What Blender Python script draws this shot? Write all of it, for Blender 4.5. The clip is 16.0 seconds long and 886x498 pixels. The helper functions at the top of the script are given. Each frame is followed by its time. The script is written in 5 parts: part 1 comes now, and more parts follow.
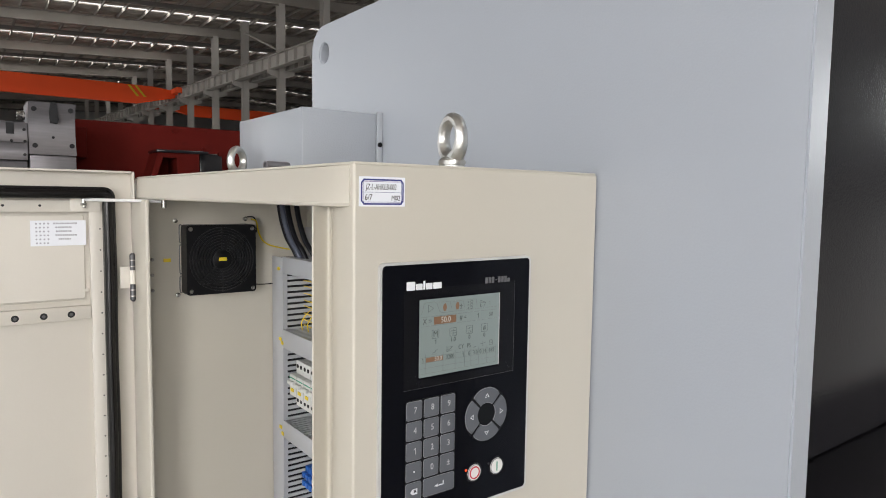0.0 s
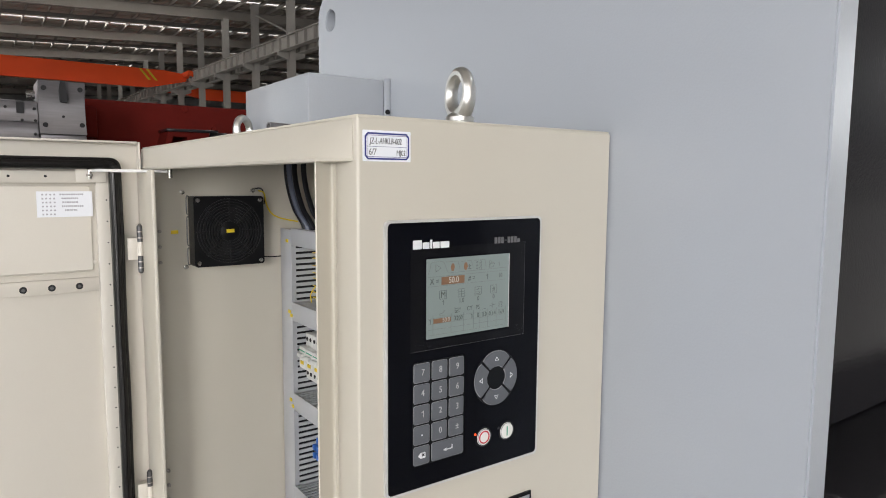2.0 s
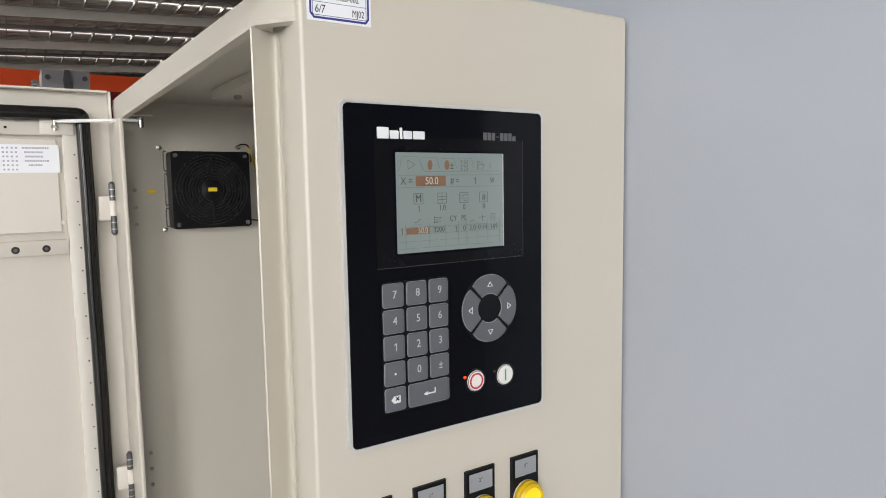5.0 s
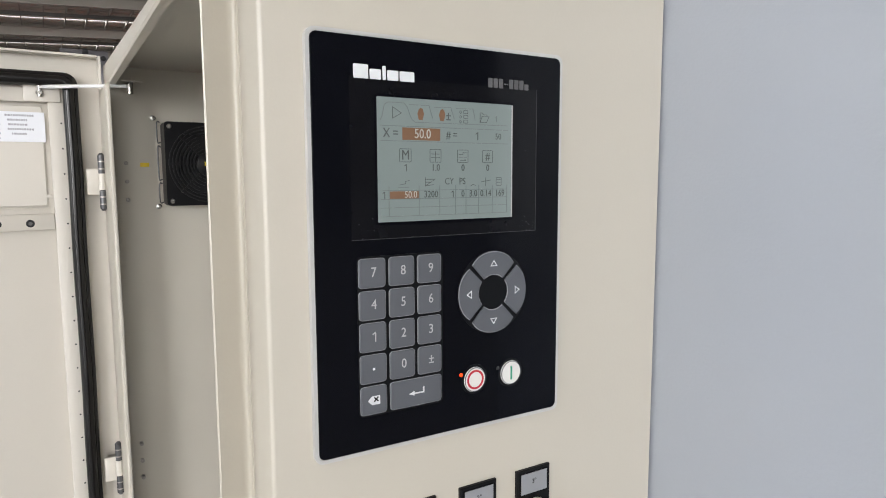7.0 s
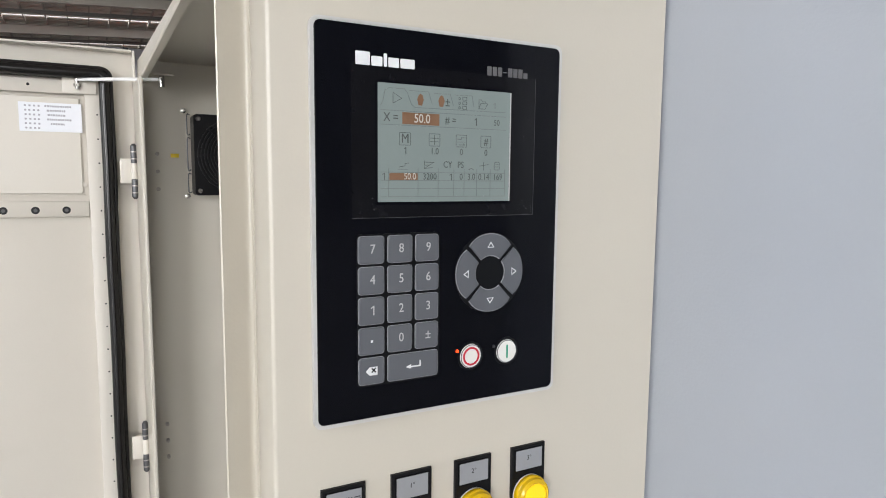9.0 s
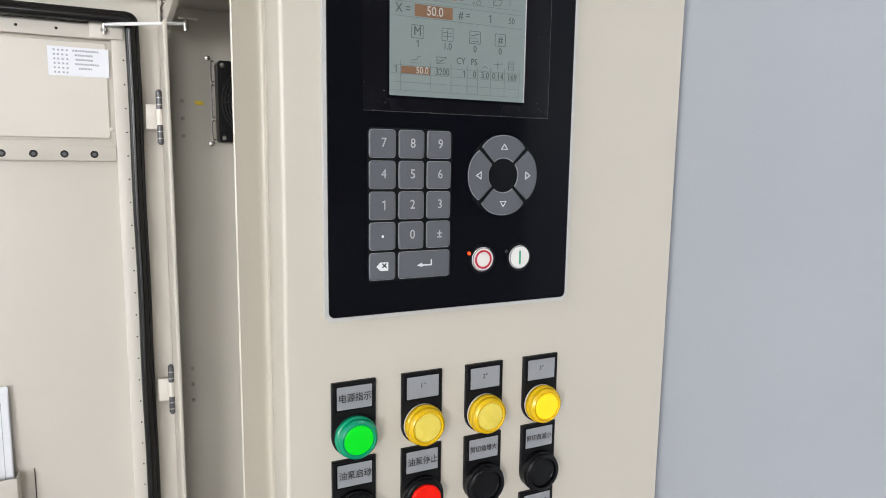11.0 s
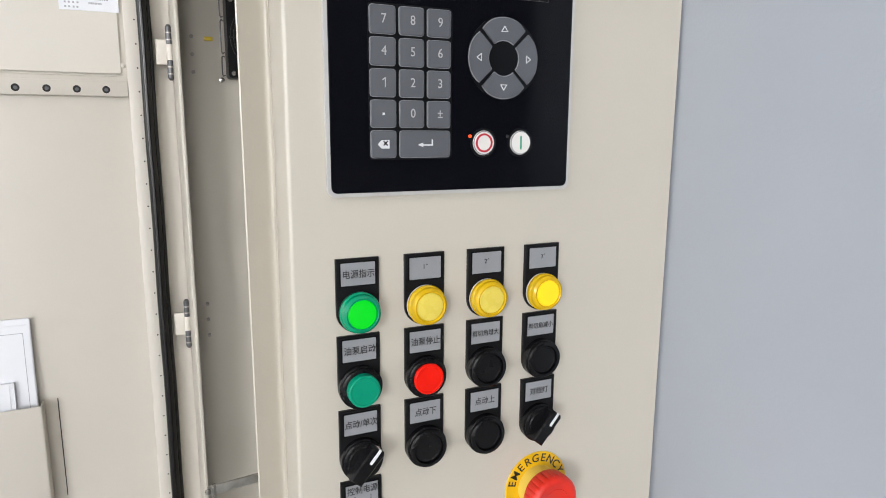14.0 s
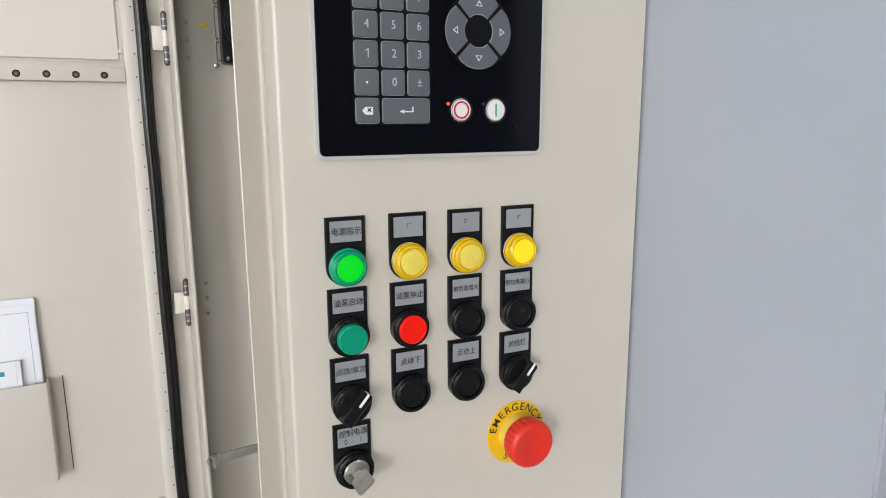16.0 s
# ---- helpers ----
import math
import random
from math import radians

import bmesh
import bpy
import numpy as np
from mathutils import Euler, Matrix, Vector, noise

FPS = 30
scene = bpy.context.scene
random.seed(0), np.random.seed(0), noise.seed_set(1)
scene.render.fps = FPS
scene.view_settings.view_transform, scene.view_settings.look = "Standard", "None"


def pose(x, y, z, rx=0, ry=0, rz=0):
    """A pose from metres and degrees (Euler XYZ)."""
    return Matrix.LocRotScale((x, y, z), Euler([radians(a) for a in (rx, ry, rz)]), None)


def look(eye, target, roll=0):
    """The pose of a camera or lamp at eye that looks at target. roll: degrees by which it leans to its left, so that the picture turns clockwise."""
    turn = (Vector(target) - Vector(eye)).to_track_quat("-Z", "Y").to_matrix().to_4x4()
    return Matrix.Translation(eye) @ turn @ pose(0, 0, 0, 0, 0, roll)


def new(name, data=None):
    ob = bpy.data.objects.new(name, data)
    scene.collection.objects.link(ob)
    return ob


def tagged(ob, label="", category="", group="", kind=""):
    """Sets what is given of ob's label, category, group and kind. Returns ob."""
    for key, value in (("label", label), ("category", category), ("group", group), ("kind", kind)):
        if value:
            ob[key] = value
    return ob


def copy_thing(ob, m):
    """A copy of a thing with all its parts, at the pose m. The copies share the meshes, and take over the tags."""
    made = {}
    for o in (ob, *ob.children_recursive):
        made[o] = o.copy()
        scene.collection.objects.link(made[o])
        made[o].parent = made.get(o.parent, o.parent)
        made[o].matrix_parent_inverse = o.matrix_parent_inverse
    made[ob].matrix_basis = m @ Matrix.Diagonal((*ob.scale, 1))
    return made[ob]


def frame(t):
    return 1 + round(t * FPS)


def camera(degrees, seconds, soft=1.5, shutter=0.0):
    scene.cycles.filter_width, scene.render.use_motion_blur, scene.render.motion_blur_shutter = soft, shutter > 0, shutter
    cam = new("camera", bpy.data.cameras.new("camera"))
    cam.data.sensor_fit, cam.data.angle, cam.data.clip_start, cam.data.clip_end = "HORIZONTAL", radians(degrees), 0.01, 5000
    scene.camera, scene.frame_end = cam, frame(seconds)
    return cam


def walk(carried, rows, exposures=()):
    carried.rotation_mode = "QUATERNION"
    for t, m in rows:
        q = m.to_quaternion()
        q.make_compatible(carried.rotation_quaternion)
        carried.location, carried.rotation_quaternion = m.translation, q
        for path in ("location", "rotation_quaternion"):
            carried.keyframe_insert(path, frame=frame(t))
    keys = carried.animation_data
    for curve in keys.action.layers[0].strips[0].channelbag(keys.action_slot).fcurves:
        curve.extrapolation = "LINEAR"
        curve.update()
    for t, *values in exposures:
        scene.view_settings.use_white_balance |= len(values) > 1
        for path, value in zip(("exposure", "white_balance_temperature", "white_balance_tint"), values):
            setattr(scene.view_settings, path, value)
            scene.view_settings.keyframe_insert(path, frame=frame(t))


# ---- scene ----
cam = camera(68.2, 16.0, soft=1.0)
PATH = [
    (0, (0.132, 0.148, 1.569), (1.32, 1.749, 1.415), 0.8),
    (0.5, (0.14, 0.16, 1.559), (1.322, 1.763, 1.376), 0.9),
    (1, (0.143, 0.167, 1.548), (1.317, 1.774, 1.355), 1.2),
    (1.5, (0.142, 0.16, 1.548), (1.307, 1.772, 1.338), 0.9),
    (2, (0.147, 0.16, 1.543), (1.303, 1.779, 1.335), 0.4),
    (2.5, (0.164, 0.176, 1.518), (1.309, 1.802, 1.308), -0.4),
    (3, (0.183, 0.191, 1.497), (1.327, 1.818, 1.285), -0.1),
    (3.5, (0.197, 0.197, 1.481), (1.331, 1.833, 1.285), -0.5),
    (6, (0.291, 0.277, 1.42), (1.354, 1.959, 1.22), -0.4),
    (6.5, (0.31, 0.297, 1.415), (1.355, 1.989, 1.201), -0.0),
    (7, (0.322, 0.304, 1.414), (1.349, 2.006, 1.195), -0.2),
    (7.5, (0.326, 0.301, 1.416), (1.322, 2.021, 1.199), 0.1),
    (8, (0.328, 0.293, 1.413), (1.301, 2.027, 1.198), 0.2),
    (8.5, (0.33, 0.281, 1.41), (1.29, 2.022, 1.197), 0.3),
    (11, (0.34, 0.263, 1.341), (1.208, 2.044, 1.071), 0.8),
    (11.5, (0.344, 0.261, 1.329), (1.206, 2.042, 1.039), 0.4),
    (12, (0.347, 0.261, 1.312), (1.203, 2.041, 0.998), 0.5),
    (12.5, (0.351, 0.266, 1.297), (1.202, 2.044, 0.961), 0.5),
    (13, (0.35, 0.265, 1.288), (1.179, 2.051, 0.935), 0.1),
    (13.5, (0.345, 0.256, 1.282), (1.166, 2.044, 0.92), 0.3),
    (14, (0.342, 0.242, 1.276), (1.164, 2.03, 0.919), 0.3),
    (14.5, (0.339, 0.229, 1.267), (1.16, 2.017, 0.908), 0.1),
    (15, (0.338, 0.218, 1.26), (1.157, 2.005, 0.889), -0.0),
    (15.5, (0.333, 0.205, 1.257), (1.151, 1.99, 0.877), 0.1),
    (16, (0.335, 0.196, 1.257), (1.163, 1.977, 0.876), -0.3),
]
walk(cam, [(t, look(eye, target, roll)) for t, eye, target, roll in PATH],
     exposures=[(0.0, -0.25, 6690, 10), (3.5, -0.24, 6690, 10), (7.0, -0.15, 6560, 10), (11.0, -0.1, 6480, 10), (15.0, -0.12, 6480, 10), (16.0, -0.2, 6480, 10)])

# ---- world, sun, large lights, exposure ----
world = bpy.data.worlds.new("sky")
scene.world = world
world.use_nodes = True
wn = world.node_tree.nodes
sky = wn.new("ShaderNodeTexSky")
sky.sky_type, sky.sun_disc = "NISHITA", False
sky.sun_elevation, sky.sun_rotation = radians(48), radians(200)
sky.air_density, sky.dust_density, sky.ozone_density = 1.0, 2.0, 0.4
world.node_tree.links.new(sky.outputs["Color"], wn["Background"].inputs["Color"])
wn["Background"].inputs["Strength"].default_value = 0.15
sun = new("sun", bpy.data.lights.new("sun", "SUN"))
sun.data.energy, sun.data.angle, sun.data.color = 4.5, radians(0.5), (1.0, 0.95, 0.88)
sun.matrix_world = look((0, 0, 30), (6, 14, 0))


def area(name, eye, target, w, h, watts, color):
    """An area lamp in an added wall opening or under the roof."""
    d = bpy.data.lights.new(name, "AREA")
    d.shape, d.size, d.size_y, d.energy, d.color = "RECTANGLE", w, h, watts, color
    ob = new(name, d)
    ob.matrix_world = look(eye, target)
    return ob


# unseen gates, added to light the cabinet front, side plate and interior
area("added_gate_lamp", (-6.0, -21.8, 3.6), (-6.0, 0.0, 3.6), 7.6, 6.2, 1200, (0.975, 0.985, 1.0))
area("added_gate_lamp", (-13.7, -0.5, 4.4), (0, -0.5, 4.4), 12.6, 7.6, 1150, (0.98, 0.985, 1.0))
area("added_gate_lamp", (-13.7, -16.0, 4.0), (0, -16.0, 4.0), 8.8, 6.6, 4000, (0.98, 0.985, 1.0))
# window bands out of view, added for the sheen on plate and dark beam
area("added_window_lamp", (-13.8, 35.75, 6.9), (0, 35.75, 6.9), 20.0, 2.6, 1100, (0.95, 0.98, 1.0))
area("added_window_lamp", (37.8, -12.0, 6.3), (0, -12.0, 6.3), 16.0, 4.0, 1300, (0.95, 0.98, 1.0))
# added overhead fill; the roof has no skylight at this spot
area("overhead_area_lamp", (-2.0, -5.5, 11.7), (-2.0, -5.5, 0), 22.0, 3.0, 2300, (0.95, 0.98, 1.0))
# daylight of the skylight strips
for y in (31.25, 40.4, 49.55, 58.7, 67.85):
    area("overhead_area_lamp", (-0.5, y, 12.07 - 0.058 * 13.5), (-0.5 + 0.058, y, 11.07 - 0.058 * 13.5), 0.42, 26.5, 330, (1.0, 0.99, 0.97))

# ---- materials ----


def mat(name, color, rough=0.5, metal=0.0, vary=0.06, scale=6.0, bump=0.0, bump_scale=300.0, emit=None, emit_strength=0.0,
        coat=0.0, spec=0.5, stretch=None, trans=0.0, dirt=0.0, dirt_color=(0.2, 0.16, 0.12), rough_vary=0.06):
    """Principled surface with broad and fine variation of colour, roughness and relief."""
    m = bpy.data.materials.new(name)
    m.use_nodes = True
    nt = m.node_tree
    n, l = nt.nodes, nt.links
    p = n["Principled BSDF"]
    tc = n.new("ShaderNodeTexCoord")
    mp = n.new("ShaderNodeMapping")
    l.new(tc.outputs["Object"], mp.inputs["Vector"])
    if stretch:
        mp.inputs["Scale"].default_value = stretch
    broad = n.new("ShaderNodeTexNoise")
    broad.inputs["Scale"].default_value, broad.inputs["Detail"].default_value = scale, 4
    l.new(mp.outputs["Vector"], broad.inputs["Vector"])
    fine = n.new("ShaderNodeTexNoise")
    fine.inputs["Scale"].default_value, fine.inputs["Detail"].default_value = bump_scale, 2
    l.new(mp.outputs["Vector"], fine.inputs["Vector"])
    mixf = n.new("ShaderNodeMath")
    mixf.operation = "MULTIPLY_ADD"
    l.new(fine.outputs["Fac"], mixf.inputs[0])
    mixf.inputs[1].default_value = 0.3
    l.new(broad.outputs["Fac"], mixf.inputs[2])
    ramp = n.new("ShaderNodeMapRange")
    l.new(mixf.outputs[0], ramp.inputs["Value"])
    ramp.inputs["From Min"].default_value, ramp.inputs["From Max"].default_value = 0.35, 0.95
    ramp.inputs["To Min"].default_value, ramp.inputs["To Max"].default_value = 1 - vary, 1 + vary
    mul = n.new("ShaderNodeVectorMath")
    mul.operation = "SCALE"
    mul.inputs[0].default_value = color
    l.new(ramp.outputs["Result"], mul.inputs["Scale"])
    col = mul.outputs["Vector"]
    if dirt:
        dn = n.new("ShaderNodeTexNoise")
        dn.inputs["Scale"].default_value, dn.inputs["Detail"].default_value = scale * 3.1, 8
        l.new(tc.outputs["Object"], dn.inputs["Vector"])
        dr = n.new("ShaderNodeMapRange")
        l.new(dn.outputs["Fac"], dr.inputs["Value"])
        dr.inputs["From Min"].default_value, dr.inputs["From Max"].default_value = 0.58, 0.72
        dr.inputs["To Min"].default_value, dr.inputs["To Max"].default_value = 0.0, dirt
        mx = n.new("ShaderNodeMix")
        mx.data_type = "RGBA"
        l.new(dr.outputs["Result"], mx.inputs[0])
        l.new(col, mx.inputs[6])
        mx.inputs[7].default_value = (*dirt_color, 1)
        col = mx.outputs[2]
    l.new(col, p.inputs["Base Color"])
    rr = n.new("ShaderNodeMapRange")
    l.new(broad.outputs["Fac"], rr.inputs["Value"])
    rr.inputs["To Min"].default_value, rr.inputs["To Max"].default_value = max(0.02, rough - rough_vary), min(1, rough + rough_vary)
    l.new(rr.outputs["Result"], p.inputs["Roughness"])
    p.inputs["Metallic"].default_value = metal
    p.inputs["Specular IOR Level"].default_value = spec
    p.inputs["Coat Weight"].default_value = coat
    p.inputs["Coat Roughness"].default_value = 0.08
    p.inputs["Transmission Weight"].default_value = trans
    if bump:
        b = n.new("ShaderNodeBump")
        b.inputs["Strength"].default_value, b.inputs["Distance"].default_value = bump, 0.0006
        l.new(fine.outputs["Fac"], b.inputs["Height"])
        l.new(b.outputs["Normal"], p.inputs["Normal"])
    if emit:
        p.inputs["Emission Color"].default_value = (*emit, 1)
        p.inputs["Emission Strength"].default_value = emit_strength
    return m


BEIGE = mat("beige_powder_coat", (0.53, 0.498, 0.432), 0.34, bump=0.10, bump_scale=420, vary=0.025, scale=3, rough_vary=0.03)
DOORPAINT = mat("beige_door_powder_coat", (0.645, 0.61, 0.55), 0.42, bump=0.12, bump_scale=420, vary=0.03, scale=2.5, dirt=0.08, dirt_color=(0.42, 0.38, 0.30))
GREYPAINT = mat("grey_orange_peel_paint", (0.355, 0.380, 0.420), 0.32, bump=0.30, bump_scale=330, vary=0.03, scale=1.6, rough_vary=0.05)
BOXPAINT = mat("grey_hammer_paint", (0.33, 0.352, 0.385), 0.34, bump=0.7, bump_scale=330, vary=0.04, scale=5)
DARKPAINT = mat("dark_grey_machine_paint", (0.016, 0.0155, 0.018), 0.14, bump=0.5, bump_scale=300, vary=0.15, scale=4)
GLASSBLACK = mat("glossy_black_front_film", (0.0022, 0.0026, 0.0048), 0.13, vary=0.2, scale=9, rough_vary=0.03, spec=0.13)
FILM = mat("clear_protective_film_over_black", (0.0038, 0.004, 0.0058), 0.2, vary=0.3, scale=40, dirt=0.04, dirt_color=(0.05, 0.05, 0.055), rough_vary=0.06, spec=0.2)
SPECK = mat("pale_dust_speck", (0.06, 0.06, 0.065), 0.5)
SILVER = mat("satin_aluminium_rim", (0.55, 0.55, 0.54), 0.32, metal=0.2, vary=0.05)
KEYGREY = mat("grey_membrane_key", (0.098, 0.105, 0.120), 0.42, bump=0.1, bump_scale=900, vary=0.05, scale=60)
KEYLINE = mat("light_grey_key_outline", (0.30, 0.31, 0.33), 0.45, vary=0.05)
KEYWELL = mat("black_key_surround", (0.004, 0.0045, 0.006), 0.3, vary=0.1, spec=0.2)
PRINTWHITE = mat("white_print", (0.72, 0.74, 0.76), 0.5, vary=0.03)
KEYPRINT = mat("pale_grey_key_print", (0.46, 0.46, 0.47), 0.5, vary=0.04)
PRINTGREY = mat("grey_print", (0.22, 0.22, 0.23), 0.5, vary=0.05)
TYPEGREY = mat("dim_grey_print", (0.10, 0.10, 0.105), 0.5, vary=0.05)
LCD = mat("backlit_lcd_glass", (0.14, 0.158, 0.155), 0.12, vary=0.03, emit=(0.42, 0.57, 0.56), emit_strength=0.19)
LCDINK = mat("dark_lcd_segments", (0.045, 0.055, 0.055), 0.3, emit=(0.45, 0.49, 0.46), emit_strength=0.06)
LCDFAINT = mat("faint_lcd_lines", (0.09, 0.11, 0.11), 0.3, emit=(0.45, 0.54, 0.52), emit_strength=0.085)
LCDORANGE = mat("orange_lcd_field", (0.15, 0.085, 0.05), 0.3, emit=(0.34, 0.19, 0.12), emit_strength=0.15)
LCDLIGHT = mat("light_lcd_digits", (0.3, 0.3, 0.28), 0.3, emit=(0.70, 0.66, 0.60), emit_strength=0.16)
WHITECAP = mat("white_membrane_key", (0.72, 0.71, 0.69), 0.4, vary=0.02)
REDPRINT = mat("red_print", (0.50, 0.02, 0.04), 0.45)
GREENPRINT = mat("green_print", (0.01, 0.28, 0.16), 0.45)
REDLED = mat("lit_red_led", (0.6, 0.03, 0.0), 0.3, emit=(1.0, 0.06, 0.01), emit_strength=2.2)
DARKLED = mat("unlit_led", (0.03, 0.03, 0.035), 0.3)
BLACKPLASTIC = mat("black_plastic", (0.007, 0.007, 0.008), 0.38, spec=0.14, bump=0.2, bump_scale=900, vary=0.15, scale=40)
GUARD = mat("black_guard_plastic", (0.014, 0.014, 0.015), 0.34, spec=0.3, vary=0.1)
BLACKGLOSS = mat("glossy_black_button", (0.006, 0.006, 0.007), 0.24, vary=0.15, scale=60, spec=0.22)
LEGENDGREY = mat("silver_grey_legend_insert", (0.27, 0.28, 0.30), 0.34, vary=0.05, scale=60, spec=0.4)
INK = mat("black_ink", (0.02, 0.02, 0.022), 0.5)
YELLOWLENS = mat("yellow_lamp_lens", (0.66, 0.42, 0.004), 0.22, vary=0.05, coat=0.1, spec=0.3)
PALEYELLOW = mat("unlit_yellow_lamp_face", (0.74, 0.60, 0.10), 0.28, vary=0.03, scale=90, spec=0.3)
LITYELLOW = mat("lit_yellow_lamp_face", (0.72, 0.50, 0.01), 0.24, emit=(1.0, 0.62, 0.0), emit_strength=0.5)
GREENLENS = mat("green_lamp_lens", (0.0, 0.26, 0.13), 0.22, vary=0.05, coat=0.1, spec=0.3)
LITGREEN = mat("lit_green_lamp_face", (0.0, 0.34, 0.01), 0.26, spec=0.3, emit=(0.0, 0.80, 0.015), emit_strength=0.55)
GREENCAP = mat("green_button_cap", (0.0, 0.27, 0.155), 0.3, vary=0.05, scale=80, spec=0.25)
REDCAP = mat("red_button_cap", (0.82, 0.010, 0.003), 0.36, vary=0.04, scale=80, spec=0.2)
MUSHROOM = mat("red_mushroom_plastic", (0.66, 0.020, 0.008), 0.36, vary=0.05, scale=60, bump=0.1, bump_scale=900)
ESTOPYELLOW = mat("yellow_emergency_plate", (0.76, 0.46, 0.006), 0.36, vary=0.04, scale=60)
COLLARYELLOW = mat("pale_yellow_collar", (0.80, 0.58, 0.10), 0.36, vary=0.04)
POLISHED = mat("bright_polished_bar", (0.80, 0.80, 0.80), 0.30, metal=0.25, vary=0.05)
CHROME = mat("bright_plated_steel", (0.40, 0.39, 0.37), 0.27, metal=1.0, vary=0.08, scale=50, bump=0.15, bump_scale=500)
ZINC = mat("zinc_plated_forging", (0.60, 0.60, 0.58), 0.33, metal=1.0, vary=0.15, scale=60, bump=0.6, bump_scale=320, rough_vary=0.12)
NICKEL = mat("worn_nickel_key_metal", (0.36, 0.34, 0.32), 0.42, metal=0.8, vary=0.12, scale=80, bump=0.2, bump_scale=600)
STEEL = mat("ground_machine_steel", (0.26, 0.25, 0.265), 0.36, metal=0.7, vary=0.12, scale=9, stretch=(1, 1, 12), bump=0.1, bump_scale=200)
HINGESTEEL = mat("dark_hinge_steel", (0.10, 0.10, 0.105), 0.42, metal=0.5, vary=0.15, scale=80)
RAFTERSTEEL = mat("dusty_grey_rafter_paint", (0.26, 0.235, 0.21), 0.6, vary=0.15, scale=0.5)
RUBBER = mat("black_rubber_seal", (0.005, 0.0045, 0.0045), 0.2, spec=0.35, vary=0.2, scale=30)
DUCTGREY = mat("grey_pvc_wiring_duct", (0.45, 0.46, 0.485), 0.42, vary=0.04, scale=20)
# near-black colour standing for the shade inside holes, slots, ducts and the fan
INNERSHADE = mat("dark_inner_shade", (0.012, 0.012, 0.014), 0.8)
WHITEPLASTIC = mat("white_moulded_plastic", (0.62, 0.62, 0.60), 0.4, vary=0.03)
BLUEPLASTIC = mat("blue_moulded_plastic", (0.02, 0.12, 0.45), 0.4, vary=0.05)
YELLOWTAG = mat("yellow_tag", (0.75, 0.55, 0.02), 0.5, vary=0.05)
YELLOWWIRE = mat("yellow_pvc_wire", (0.75, 0.55, 0.02), 0.4, vary=0.05)
CABLE = mat("black_cable_sheath", (0.009, 0.009, 0.012), 0.33, vary=0.2, scale=40, spec=0.25)
SPIRAL = mat("clear_spiral_wrap", (0.10, 0.11, 0.15), 0.25, vary=0.2, scale=60)
PAPER = mat("white_paper", (0.80, 0.82, 0.87), 0.6, vary=0.02, scale=8)
PAPERPRINT = mat("grey_toner", (0.38, 0.38, 0.42), 0.6)
TEAL = mat("teal_print", (0.01, 0.30, 0.38), 0.5)
NAVY = mat("navy_print", (0.025, 0.035, 0.20), 0.5, vary=0.1, scale=80)
REDPAINT = mat("oxide_red_machine_paint", (0.085, 0.007, 0.005), 0.75, vary=0.18, scale=3, bump=0.3, bump_scale=120, dirt=0.35, dirt_color=(0.03, 0.004, 0.003), spec=0.08)
ORANGE = mat("orange_crane_paint", (0.92, 0.085, 0.008), 0.6, vary=0.06, scale=0.6)
HALLSTEEL = mat("grey_structural_steel_paint", (0.38, 0.36, 0.335), 0.55, vary=0.1, scale=0.5)
DARKSTEEL = mat("dark_weathered_structural_steel", (0.14, 0.13, 0.12), 0.6, vary=0.15, scale=0.5)
ROOFSHEET = mat("grey_corrugated_roof_sheet", (0.45, 0.405, 0.365), 0.6, vary=0.2, scale=0.4)
CONCRETE = mat("grey_concrete_floor", (0.52, 0.515, 0.50), 0.32, vary=0.15, scale=0.9, bump=0.4, bump_scale=60, dirt=0.4, dirt_color=(0.10, 0.095, 0.09))
WALLSHEET = mat("pale_grey_wall_sheet", (0.40, 0.40, 0.40), 0.6, vary=0.08, scale=0.4)

# ---- mesh helpers ----


def box(bm, x0, y0, z0, x1, y1, z1, bevel=0.0, seg=2):
    v = bmesh.ops.create_cube(bm, size=1, matrix=Matrix.Translation(((x0 + x1) / 2, (y0 + y1) / 2, (z0 + z1) / 2))
                              @ Matrix.Diagonal((abs(x1 - x0), abs(y1 - y0), abs(z1 - z0), 1)))["verts"]
    if bevel:
        bmesh.ops.bevel(bm, geom=list({e for a in v for e in a.link_edges}), offset=bevel, segments=seg, affect="EDGES", profile=0.5)
    return bm


def obox(x0, y0, z0, x1, y1, z1, bevel=0.0, seg=2):
    return box(bmesh.new(), x0, y0, z0, x1, y1, z1, bevel, seg)


def rrect(x0, z0, x1, z1, r, n=5):
    pts = []
    for cx, cz, a in ((x1 - r, z1 - r, 0), (x0 + r, z1 - r, 90), (x0 + r, z0 + r, 180), (x1 - r, z0 + r, 270)):
        for i in range(n + 1):
            q = radians(a + 90 * i / n)
            pts.append((cx + r * math.cos(q), cz + r * math.sin(q)))
    return pts


def circle(cx, cz, r, n=32):
    return [(cx + r * math.cos(2 * math.pi * i / n), cz + r * math.sin(2 * math.pi * i / n)) for i in range(n)]


